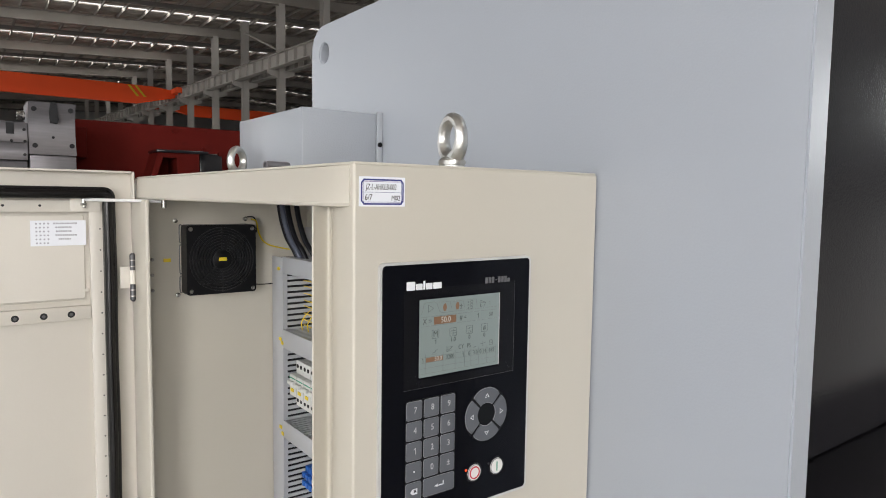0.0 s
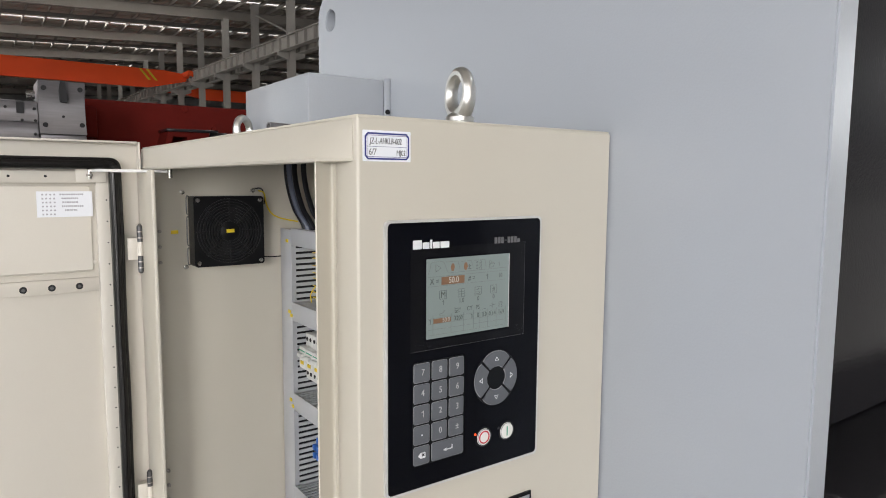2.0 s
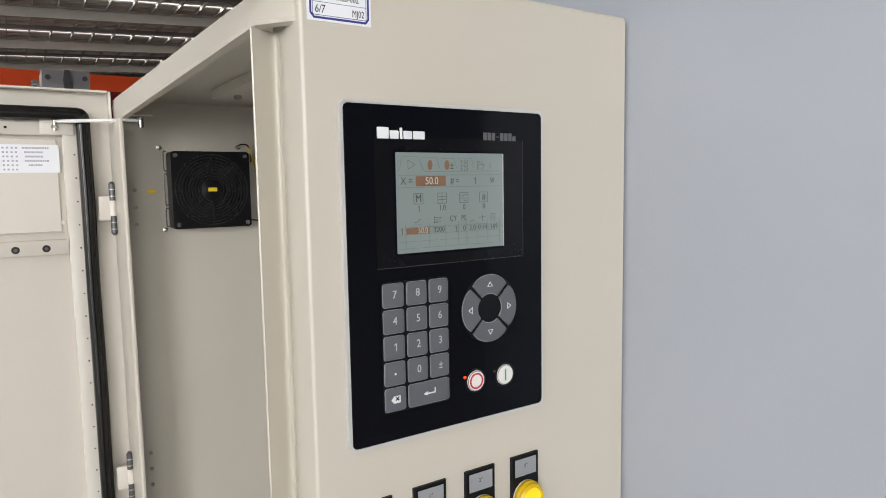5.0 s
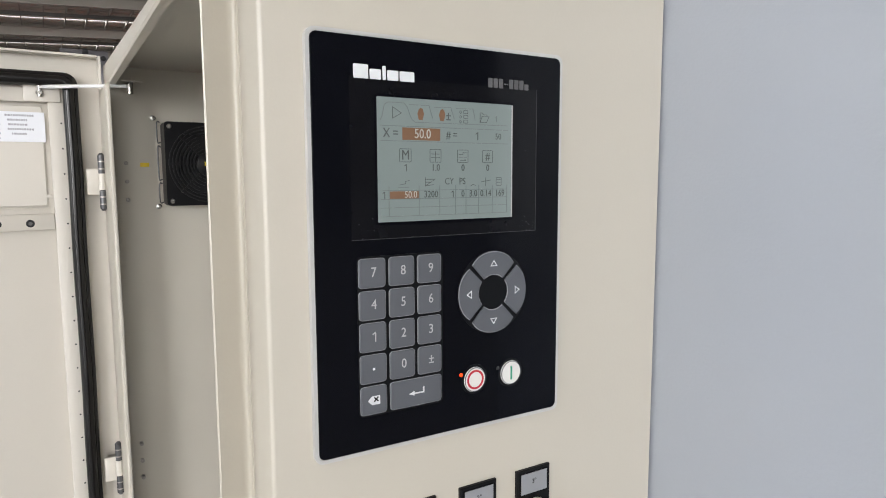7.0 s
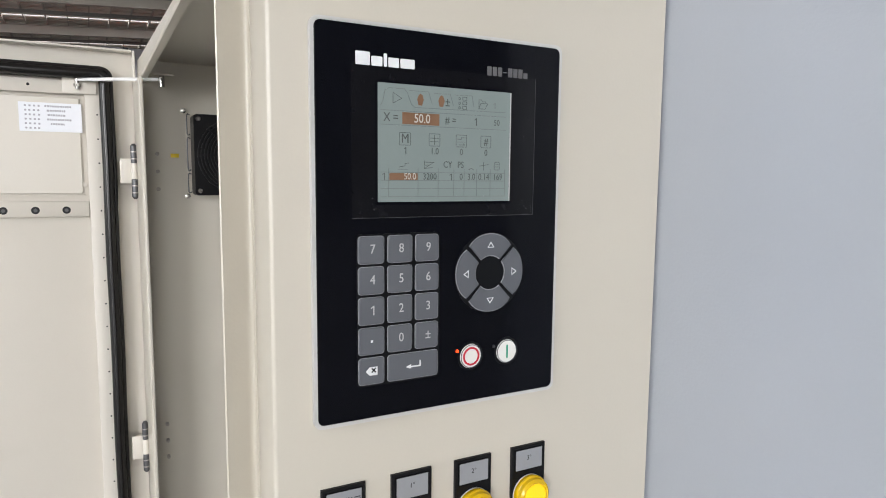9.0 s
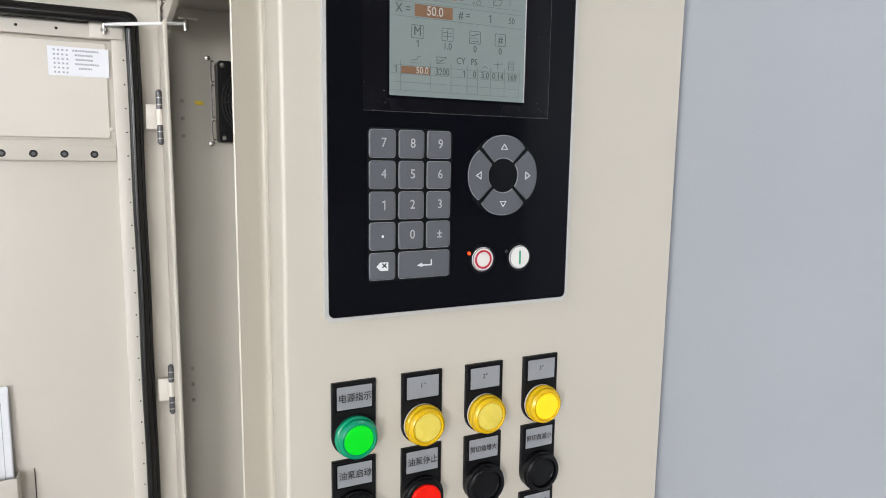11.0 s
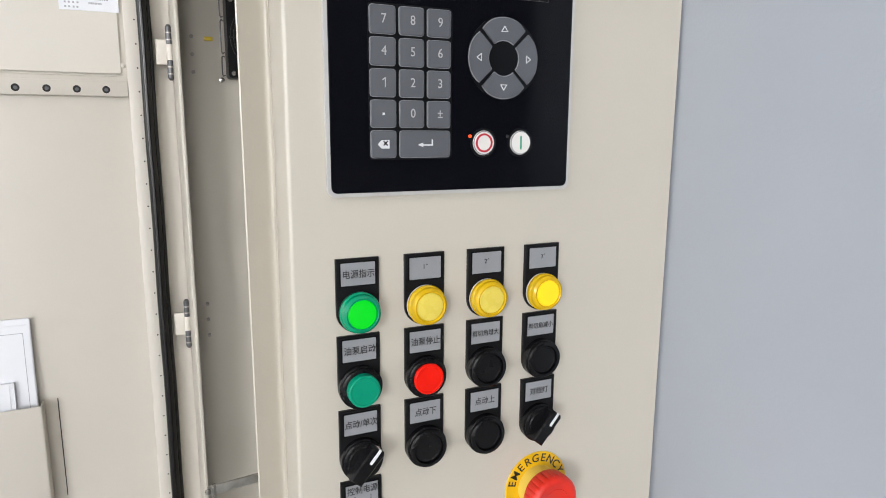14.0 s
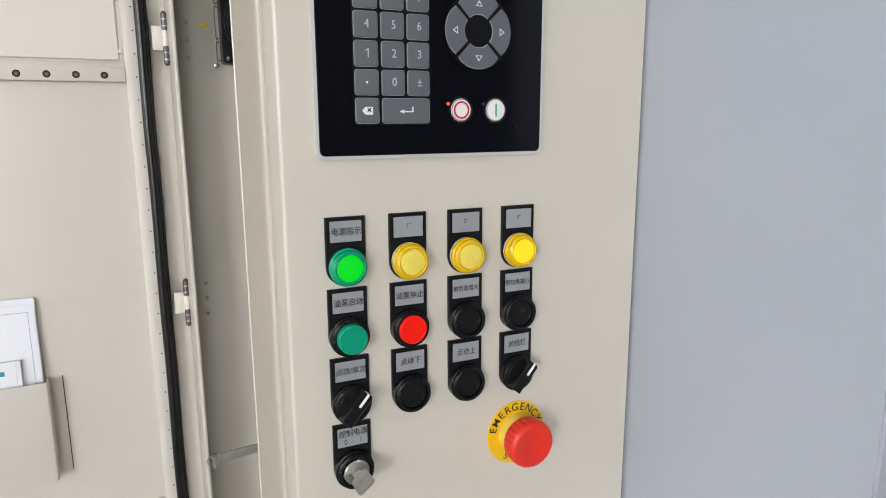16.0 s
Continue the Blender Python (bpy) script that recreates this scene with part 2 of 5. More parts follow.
def slab(bm, pts, y0, y1, hole=None, chamfer=0.0):
    """A plate in the x-z plane between y0 (front) and y1, with an optional hole of as many points."""
    f = [bm.verts.new((x, y0, z)) for x, z in pts]
    b = [bm.verts.new((x, y1, z)) for x, z in pts]
    n = len(pts)
    if chamfer:
        cx, cz = sum(p[0] for p in pts) / n, sum(p[1] for p in pts) / n
        w = max(abs(p[0] - cx) for p in pts)
        h = max(abs(p[1] - cz) for p in pts)
        c = [bm.verts.new((x, y0 + chamfer, z)) for x, z in pts]
        for v, (x, z) in zip(f, pts):
            v.co.x, v.co.z = cx + (x - cx) * (1 - chamfer / w), cz + (z - cz) * (1 - chamfer / h)
        for i in range(n):
            bm.faces.new((f[i], c[i], c[(i + 1) % n], f[(i + 1) % n]))
        side = c
    else:
        side = f
    for i in range(n):
        bm.faces.new((side[i], b[i], b[(i + 1) % n], side[(i + 1) % n]))
    if hole:
        hf = [bm.verts.new((x, y0, z)) for x, z in hole]
        hb = [bm.verts.new((x, y1, z)) for x, z in hole]
        for i in range(n):
            j = (i + 1) % n
            bm.faces.new((f[i], f[j], hf[j], hf[i]))
            bm.faces.new((b[j], b[i], hb[i], hb[j]))
            bm.faces.new((hf[i], hf[j], hb[j], hb[i]))
    else:
        bm.faces.new(f)
        bm.faces.new(b[::-1])
    bmesh.ops.recalc_face_normals(bm, faces=bm.faces)
    return bm


def oslab(*a, **k):
    return slab(bmesh.new(), *a, **k)


def lathe(bm, profile, origin, axis=(0, -1, 0), n=40):
    """Turns (radius, height) pairs about an axis through origin."""
    q = Vector((0, 0, 1)).rotation_difference(Vector(axis).normalized()).to_matrix()
    rings = []
    for r, h in profile:
        if r < 1e-6:
            rings.append([bm.verts.new(Vector(origin) + q @ Vector((0, 0, h)))])
        else:
            rings.append([bm.verts.new(Vector(origin) + q @ Vector((r * math.cos(2 * math.pi * i / n), r * math.sin(2 * math.pi * i / n), h))) for i in range(n)])
    for a, b in zip(rings, rings[1:]):
        for i in range(n):
            j = (i + 1) % n
            vs = [a[i % len(a)], a[j % len(a)], b[j % len(b)], b[i % len(b)]]
            vs = list(dict.fromkeys(vs))
            if len(vs) > 2:
                bm.faces.new(vs)
    for e in (rings[0], rings[-1]):
        if len(e) > 1:
            bm.faces.new(e)
    bmesh.ops.recalc_face_normals(bm, faces=bm.faces)
    return bm


def olathe(*a, **k):
    return lathe(bmesh.new(), *a, **k)


def rod(bm, p0, p1, r, n=16):
    d = Vector(p1) - Vector(p0)
    return lathe(bm, [(r, 0), (r, d.length)], p0, d, n)


def sweep(bm, pts, r, n=10, steps=8, ripple=0.0):
    """A round cable through the points, smoothed."""
    P = [Vector(p) for p in pts]
    P = [2 * P[0] - P[1]] + P + [2 * P[-1] - P[-2]]
    line = []
    for k in range(1, len(P) - 2):
        a, b, c, d = P[k - 1:k + 3]
        for i in range(steps + (k == len(P) - 3)):
            t = i / steps
            line.append(0.5 * (2 * b + (c - a) * t + (2 * a - 5 * b + 4 * c - d) * t * t + (3 * b - a - 3 * c + d) * t ** 3))
    rings = []
    side = None
    for i, p in enumerate(line):
        t = (line[min(i + 1, len(line) - 1)] - line[max(i - 1, 0)]).normalized()
        side = t.orthogonal().normalized() if side is None else (side - t * side.dot(t)).normalized()
        up = t.cross(side)
        rr = r * (1 + ripple * (i % 2))
        rings.append([bm.verts.new(p + rr * (side * math.cos(2 * math.pi * k / n) + up * math.sin(2 * math.pi * k / n))) for k in range(n)])
    for a, b in zip(rings, rings[1:]):
        for k in range(n):
            bm.faces.new((a[k], a[(k + 1) % n], b[(k + 1) % n], b[k]))
    bm.faces.new(rings[0][::-1])
    bm.faces.new(rings[-1])
    bmesh.ops.recalc_face_normals(bm, faces=bm.faces)
    return bm


def text_bm(body, x, y, z, size, bold=0.0, align="CENTER", squeeze=1.0, lean=0.0, turn=0.0, spacing=1.0):
    """Raised lettering facing -y, centred on (x, z)."""
    if body == "1":
        h, w = size * 0.36, size * 0.085
        pts = [(x + w * 0.4, z - h), (x + w * 1.4, z - h), (x + w * 1.4, z + h), (x + w * 0.5, z + h), (x - w * 1.9, z + h * 0.62), (x - w * 1.9, z + h * 0.40), (x + w * 0.4, z + h * 0.66)]
        return oslab(pts[::-1], y - size * 0.012, y + size * 0.012)
    c = bpy.data.curves.new("lettering", "FONT")
    c.body, c.size, c.align_x, c.align_y, c.extrude, c.offset, c.shear = body, size, align, "CENTER", size * 0.012, bold * size, lean
    c.space_character = spacing
    c.resolution_u = 3
    ob = new("lettering", c)
    bpy.context.view_layer.update()
    me = bpy.data.meshes.new_from_object(ob.evaluated_get(bpy.context.evaluated_depsgraph_get()))
    bpy.data.objects.remove(ob)
    bpy.data.curves.remove(c)
    bm = bmesh.new()
    bm.from_mesh(me)
    bpy.data.meshes.remove(me)
    bm.transform(pose(x, y, z, 0, turn, 0) @ pose(0, 0, 0, 90) @ Matrix.Diagonal((squeeze, 1, 1, 1)))
    return bm


def finish(ob, angle=35):
    me = ob.data
    total = sum(p.area for p in me.polygons)
    for p in me.polygons:
        p.use_smooth = p.area < 0.08 * total
    me.set_sharp_from_angle(angle=radians(angle))
    return ob


def anchor(ob):
    v = Vector((0, 0, 0))
    while ob:
        v += ob.location
        ob = ob.parent
    return v


def part(name, bm, material, parent, label="", kind=""):
    """One mesh object under a thing or a part; the mesh is given in the world's metres."""
    bm.transform(Matrix.Translation(-anchor(parent)))
    me = bpy.data.meshes.new(name)
    bm.to_mesh(me)
    bm.free()
    me.materials.append(material)
    ob = new(name, me)
    ob.parent = parent
    tagged(ob, label, kind=kind)
    return finish(ob)


def thing(name, place, label, category, group="", kind=""):
    ob = new(name)
    ob.location = place
    ob.empty_display_size = 0.05
    return tagged(ob, label, category, group, kind)


def solid(name, bm, material, label, category, group="", kind="", place=(0, 0, 0)):
    bm.transform(Matrix.Translation(-Vector(place)))
    me = bpy.data.meshes.new(name)
    bm.to_mesh(me)
    bm.free()
    me.materials.append(material)
    ob = new(name, me)
    ob.location = place
    return finish(tagged(ob, label, category, group, kind))


# ---- hall: floor, walls, roof ----
HX0, HX1, HY0, HY1, EAVE = -14.0, 38.0, -22.0, 96.0, 13.2
solid("floor", obox(HX0, HY0, -0.2, HX1, HY1, 0), CONCRETE, "stained grey concrete workshop floor", "floor", kind="structure")


def hall_wall(name, x0, y0, x1, y1, holes=()):
    bm = bmesh.new()
    at = y0
    for a, b, z0, z1 in holes:
        box(bm, x0, at, 0, x1, a, EAVE)
        box(bm, x0, a, 0, x1, b, z0)
        box(bm, x0, a, z1, x1, b, EAVE)
        at = b
    box(bm, x0, at, 0, x1, y1, EAVE)
    solid(name, bm, WALLSHEET, "pale grey sheet-metal hall wall", "wall", kind="structure")


# gate and window openings are added out of view to suit the lamps
hall_wall("wall_west", HX0 - 0.2, HY0, HX0, HY1, ((-20.6, -11.4, 0.4, 7.6), (-7.0, 6.0, 0.4, 8.4), (25.5, 46.0, 5.6, 8.2)))
hall_wall("wall_east", HX1, HY0, HX1 + 0.2, HY1, ((-20.0, -4.0, 4.3, 8.3),))
bm = bmesh.new()
for x0, x1, z0, z1 in ((HX0, -10.0, 0, EAVE), (-2.0, HX1, 0, EAVE), (-10.0, -2.0, 6.8, EAVE), (-10.0, -2.0, 0, 0.4)):
    box(bm, x0, HY0 - 0.2, z0, x1, HY0, z1)
solid("wall_south", bm, WALLSHEET, "pale grey sheet-metal hall wall with an added gate opening", "wall", kind="structure")
hall_wall("wall_north", HX0, HY1, HX1, HY1 + 0.2)

RIDGE, FALL = 27.0, 0.058


def roofed(bm):
    """Lets the roof fall away from the ridge."""
    for v in bm.verts:
        v.co.z += 1.012 - FALL * abs(v.co.x - RIDGE)
    return bm


RAFTY = [32.9 + 9.15 * k for k in range(-1, 7)]
STRIPY = [y - 1.9 for y in RAFTY]
bm = bmesh.new()
edges = [HY0] + [v for y in STRIPY for v in (y, y + 0.5)] + [HY1]
for y0, y1 in zip(edges[::2], edges[1::2]):
    for x0, x1 in ((HX0, RIDGE), (RIDGE, HX1)):
        n = max(1, int((y1 - y0) / 0.45)) if y0 > 20 else 1
        for k in range(n):
            a, b = y0 + (y1 - y0) * k / n, y0 + (y1 - y0) * (k + 1) / n
            box(bm, x0, a, 11.9 + 0.035 * (k % 2), x1, b, 12.0)
ceiling = solid("ceiling", roofed(bm), ROOFSHEET, "grey corrugated sheet roof with bright skylight strips", "ceiling", kind="structure")
SKYSHEET = bpy.data.materials.new("white_translucent_sheet")
SKYSHEET.use_nodes = True
sn = SKYSHEET.node_tree
st = sn.nodes.new("ShaderNodeBsdfTranslucent")
st.inputs["Color"].default_value = (0.86, 0.86, 0.84, 1)
sn.links.new(st.outputs["BSDF"], sn.nodes["Material Output"].inputs["Surface"])
for y in STRIPY:
    bm = bmesh.new()
    for x0, x1 in ((HX0, RIDGE), (RIDGE, HX1)):
        box(bm, x0, y + 0.001, 11.955, x1, y + 0.499, 11.965)
    solid("skylight", roofed(bm), SKYSHEET, "white translucent skylight strip in the roof", "skylight", kind="structure")
bm = bmesh.new()
x = HX0 + 0.6
while x < HX1:
    box(bm, x, 21, 11.68, x + 0.07, HY1, 11.89)
    x += 1.18
solid("purlin", roofed(bm), RAFTERSTEEL, "rows of thin steel purlins under the roof", "purlin", kind="structure")


def rafter(y):
    bm = bmesh.new()
    for x0, x1 in ((HX0, RIDGE), (RIDGE, HX1)):
        box(bm, x0, y - 0.16, 11.10, x1, y + 0.16, 11.13)
        box(bm, x0, y - 0.16, 11.64, x1, y + 0.16, 11.67)
        box(bm, x0, y - 0.012, 11.13, x1, y + 0.012, 11.64)
    solid("rafter", roofed(bm), RAFTERSTEEL, "grey painted steel roof rafter", "rafter", kind="structure")


for y in RAFTY:
    rafter(y)
for y in [y + 4.6 for y in RAFTY]:
    bm = bmesh.new()
    for x0, x1 in ((HX0, RIDGE), (RIDGE, HX1)):
        box(bm, x0, y - 0.06, 11.45, x1, y + 0.06, 11.66)
    solid("tie_beam", roofed(bm), DARKSTEEL, "thin steel roof tie between the rafters", "roof tie", kind="structure")


def line_x(y):
    """The crane track runs slightly askew to the cabinet."""
    return 14.5 - 0.0524 * (y - 20.0)


def hall_column(y):
    cx = line_x(y)
    col = thing("steel_column", (cx, y, 0), "grey steel crane column standing in a row", "column", "hall columns")
    bm = bmesh.new()
    box(bm, cx - 0.17, y - 0.20, 0.03, cx + 0.17, y - 0.18, 11.38)
    box(bm, cx - 0.17, y + 0.18, 0.03, cx + 0.17, y + 0.20, 11.38)
    box(bm, cx - 0.01, y - 0.18, 0.03, cx + 0.01, y + 0.18, 11.38)
    part("shaft", bm, HALLSTEEL, col)
    part("base_plate", obox(cx - 0.35, y - 0.4, 0, cx + 0.35, y + 0.4, 0.03), HALLSTEEL, col)
    for s in (-1, 1):
        x0 = cx + s * 0.17
        part("bracket", oslab([(x0, 7.65), (x0 + s * 0.55, 7.85), (x0 + s * 0.55, 8.03), (x0, 8.03)], y - 0.08, y + 0.08), HALLSTEEL, col)
    return col


first = hall_column(RAFTY[0])
for y in [RAFTY[0] + 4.575 * k for k in range(1, 13)]:
    copy_thing(first, pose(line_x(y), y, 0))


def runway(x):
    th = thing("crane_runway_beam", (x, 20, 8.04), "light grey crane runway beam with upright stiffeners", "beam", "runway beams")
    bm = bmesh.new()
    box(bm, x - 0.18, 20, 8.04, x + 0.18, 92, 8.07)
    box(bm, x - 0.18, 20, 8.68, x + 0.18, 92, 8.71)
    box(bm, x - 0.012, 20, 8.07, x + 0.012, 92, 8.68)
    part("girder", bm, HALLSTEEL, th)
    part("rail", obox(x - 0.04, 20, 8.71, x + 0.04, 92, 8.80, 0.01), DARKSTEEL, th)
    bm = bmesh.new()
    y = 20.6
    while y < 92:
        box(bm, x - 0.16, y, 8.07, x - 0.012, y + 0.03, 8.68)
        box(bm, x + 0.012, y, 8.07, x + 0.16, y + 0.03, 8.68)
        y += 0.95
    part("stiffener", bm, HALLSTEEL, th, kind="stuff")
    th.rotation_euler = (0, 0, radians(3.0))


runway(14.0)
runway(15.0)


def crane(x0, x1, y, z0, z1):
    th = thing("overhead_crane", (x0, y, z0), "bright orange overhead travelling crane across the bay", "crane", "cranes")
    part("girder", oslab([(x0, z0 + 0.5), (x0 + 2.2, z0), (x1 - 2.4, z0), (x1, z0 + 0.58), (x1, z1 - 0.16), (x1 - 1.4, z1), (x0 + 1.4, z1), (x0, z1 - 0.16)], y - 0.25, y + 0.25), ORANGE, th)
    part("lower_flange", oslab([(x0 + 2.2, z0 - 0.03), (x1 - 2.4, z0 - 0.03), (x1 - 0.1, z0 + 0.53), (x1 - 0.1, z0 + 0.56), (x1 - 2.4, z0 + 0.005), (x0 + 2.2, z0 + 0.005)], y - 0.33, y - 0.252), ORANGE, th)
    for xx in (x0, x1):
        part("end_carriage", obox(xx - 0.25, y - 1.6, z1 - 0.40, xx + 0.25, y + 1.6, z1 - 0.06, 0.03), ORANGE, th)
        for yy in (y - 1.3, y + 1.3):
            part("wheel", olathe([(0.15, 0), (0.15, 0.1)], (xx - 0.05, yy, z1 - 0.38), (1, 0, 0), 20), DARKSTEEL, th)
    for k in range(2):
        s = x1 - 3.0 + 0.42 * k
        part("warning_stripe", oslab([(s, z1 - 0.04), (s + 0.16, z1 - 0.04), (s + 0.72, z0 + 0.45), (s + 0.56, z0 + 0.45)], y - 0.262, y - 0.254), YELLOWTAG, th)


crane(HX0 + 0.6, 12.4, 48.0, 7.62, 8.80)
crane(13.25, HX1 - 0.6, 54.5, 7.80, 8.66)
for y0 in (32.9,):
    x0, x1 = line_x(y0), line_x(y0 + 4.575)
    bm = bmesh.new()
    rod(bm, (x0, y0, 9.0), (x1, y0 + 4.575, 10.8), 0.05, 8)
    solid("roof_brace", bm, HALLSTEEL, "thin crossed steel roof bracing", "brace", kind="structure")

# ---- machines behind the cabinet ----
red = thing("red_machine_bed", (0.66, 4.2, 0), "oxide-red painted machine bed under assembly", "machine")
part("bed", obox(0.58, 4.2, 0.0, 3.6, 4.8, 1.97, 0.012), REDPAINT, red)
bracket = part("bracket", oslab([(0.955, 1.55), (1.25, 1.55), (1.25, 1.80), (1.03, 1.80)], 4.0, 4.2, hole=[(1.00, 1.60), (1.13, 1.60), (1.13, 1.775), (1.055, 1.775)]), REDPAINT, red)
part("lid", obox(1.02, 3.985, 1.801, 1.30, 4.2, 1.818, 0.004), DARKPAINT, bracket)
part("side_lug", obox(1.27, 4.06, 1.55, 1.40, 4.2, 1.81, 0.006), DARKPAINT, red)
for cx, cz in ((1.29, 1.83), (1.385, 1.81)):
    part("cap_screw", olathe([(0.014, 0), (0.014, 0.012)], (cx, 4.05, cz), (0, -1, 0), 12), REDPAINT, red)
part("cap_screw", olathe([(0.018, 0), (0.018, 0.012)], (1.17, 4.2, 1.945), (0, -1, 0), 12), REDPAINT, red)
part("corner_lug", obox(0.61, 4.12, 1.76, 0.70, 4.2, 1.92, 0.004), REDPAINT, red)


def concave(bm, x0, x1, yf, yb, z0, z1, sag, n=14):
    """A block whose front face is hollowed along its width."""
    prof = [(yf + sag * math.sin(math.pi * i / n) ** 0.8, z0 + (z1 - z0) * i / n) for i in range(n + 1)] + [(yb, z1), (yb, z0)]
    a = [bm.verts.new((x0, y, z)) for y, z in prof]
    b = [bm.verts.new((x1, y, z)) for y, z in prof]
    for i in range(len(prof)):
        j = (i + 1) % len(prof)
        bm.faces.new((a[i], a[j], b[j], b[i]))
    bm.faces.new(a[::-1])
    bm.faces.new(b)
    bmesh.ops.recalc_face_normals(bm, faces=bm.faces)
    return bm


head = thing("clamping_block", (0.41, 3.75, 0), "bare machined steel clamping block on the red machine", "machine part")
part("block", concave(bmesh.new(), 0.410, 0.603, 3.75, 4.0, 1.748, 1.992, 0.035), STEEL, head)
part("block_base", obox(0.412, 3.76, 0.0, 0.601, 4.1, 1.745, 0.004), STEEL, head)
# dark plugs stand for the shade in the holes, keyway and slot
for hx, hz in ((0.433, 1.960), (0.583, 1.962), (0.434, 1.790), (0.586, 1.795), (0.510, 1.832)):
    d = 0.035 * math.sin(math.pi * (hz - 1.748) / 0.244) ** 0.8
    r = 0.011 if hx != 0.510 else 0.006
    part("bolt_hole", olathe([(r, -0.006), (r, 0.006), (0, 0.006)], (hx, 3.75 + d, hz), (0, -1, 0), 16), INNERSHADE, head)
part("keyway", oslab([(0.498, 1.900), (0.494, 1.95), (0.500, 1.994), (0.522, 1.994), (0.524, 1.95), (0.531, 1.915), (0.526, 1.896)], 3.748, 3.790), INNERSHADE, head, "rough dark keyway")
jaw = thing("steel_slide", (0.26, 3.8, 0), "bare steel slide with slot and bolt holes", "machine part")
part("body", concave(bmesh.new(), 0.20, 0.405, 3.76, 4.1, 1.80, 1.893, 0.012), STEEL, jaw)
part("ledge", concave(bmesh.new(), -0.6, 0.405, 3.77, 4.1, 1.72, 1.798, 0.010), STEEL, jaw)
part("pedestal", obox(-0.6, 3.80, 0.0, 0.405, 4.1, 1.718, 0.008), STEEL, jaw)
part("slot", obox(0.322, 3.762, 1.838, 0.352, 3.776, 1.890), INNERSHADE, jaw)
for hx, hz in ((0.392, 1.860), (0.394, 1.806), (0.342, 1.806), (0.392, 1.745), (0.28, 1.862)):
    part("bolt_hole", olathe([(0.0065, 0), (0.0065, 0.016), (0, 0.016)], (hx, 3.776, hz), (0, -1, 0), 12), INNERSHADE, jaw)
part("knob", olathe([(0.02, 0), (0.022, 0.004), (0.022, 0.03), (0.016, 0.034)], (0.402, 3.84, 1.930), (-1, 0, 0), 16), CHROME, jaw)
part("rear_bar", obox(-0.6, 3.95, 1.80, 0.33, 4.1, 1.915, 0.006), STEEL, jaw)

# ---- big grey side plate of the shear ----
FY, CX0, CX1, CB, CT = 0.6965, 0.433, 0.777, 1.552, 1.602  # control cabinet
PX0, PX1, PYF, PBACK, PTOP = 0.780, 0.8180, 0.4442, 1.5238, 1.9383
shear = thing("shear_machine_frame", (PX0, PYF, 0), "large grey painted steel side frame of a shear", "machine frame")
bm = bmesh.new()
pts = [(PYF, 0.02), (PBACK, 0.02)]
for i in range(9):
    a = radians(90 * i / 8)
    pts.append((PBACK - 0.054 + 0.054 * math.cos(a), PTOP - 0.054 + 0.054 * math.sin(a)))
pts += [(PYF, PTOP)]
# plate seen edge on in x: outline and hole lie in y-z, thickness along x
ring = [(1.4625 + 0.0215 * math.cos(2 * math.pi * k / 36), 1.8780 + 0.0215 * math.sin(2 * math.pi * k / 36)) for k in range(36)]
edges = []
for loop in (pts, ring):
    vs = [bm.verts.new((PX0, y, z)) for y, z in loop]
    edges += [bm.edges.new((a, b)) for a, b in zip(vs, vs[1:] + vs[:1])]
bmesh.ops.triangle_fill(bm, use_beauty=True, edges=edges)
r = bmesh.ops.extrude_face_region(bm, geom=bm.faces[:])
for v in [g for g in r["geom"] if isinstance(g, bmesh.types.BMVert)]:
    v.co.x = PX1
bmesh.ops.recalc_face_normals(bm, faces=bm.faces)
bmesh.ops.bevel(bm, geom=[e for e in bm.edges if abs(e.verts[0].co.x - e.verts[1].co.x) < 1e-5 and e.calc_face_angle(0) > 1.0], offset=0.0022, segments=2, affect="EDGES")
part("side_plate", bm, GREYPAINT, shear)
part("upper_beam", obox(PX1 + 0.003, 0.53, 1.232, 3.2, 0.60, 2.3, 0.006), DARKPAINT, shear, "dark grey textured front beam")
part("lower_apron", obox(PX1 + 0.003, 0.42, 0.1, 3.2, 0.53, 1.05, 0.02), DARKPAINT, shear, "dark grey lower table front")
part("table", obox(PX1 + 0.003, 0.40, 1.052, 3.2, 0.60, 1.230, 0.02, 4), DARKPAINT, shear)
part("back_frame", obox(PX1 + 0.003, 0.62, 0.1, 3.2, 1.4, 1.9, 0.01), GREYPAINT, shear)
part("foot", obox(PX0 - 0.0, PYF + 0.05, 0.0, PX1, 1.47, 0.02), GREYPAINT, shear)

gb = thing("grey_junction_box", (0.6173, 1.2169, 1.603), "grey hammer-painted junction box on the cabinet top", "junction box")
part("housing", obox(0.6173, 1.2169, CT + 0.001, 0.7663, 1.5317, 1.7249, 0.003), BOXPAINT, gb)
part("flange", obox(0.7663, 1.215, CT + 0.001, 0.7795, 1.219, 1.7278, 0.001), BOXPAINT, gb)
part("screw", olathe([(0.0045, 0), (0.0045, 0.003), (0.003, 0.0045)], (0.7722, 1.215, 1.6674), (0, -1, 0), 14), BLACKPLASTIC, gb, "small black cap screw")

# ---- control cabinet ----
cab = thing("control_cabinet", (CX0, FY, 0), "beige powder-coated control cabinet standing open at its side", "control cabinet")
T = 0.003


def skew(bm):
    """The cabinet's open side runs slightly outwards to the back."""
    for v in bm.verts:
        if v.co.x < 0.46 and v.co.y > 0.76:
            v.co.x -= 0.016 * (v.co.y - 0.76) / 0.8
    return bm


bm = bmesh.new()
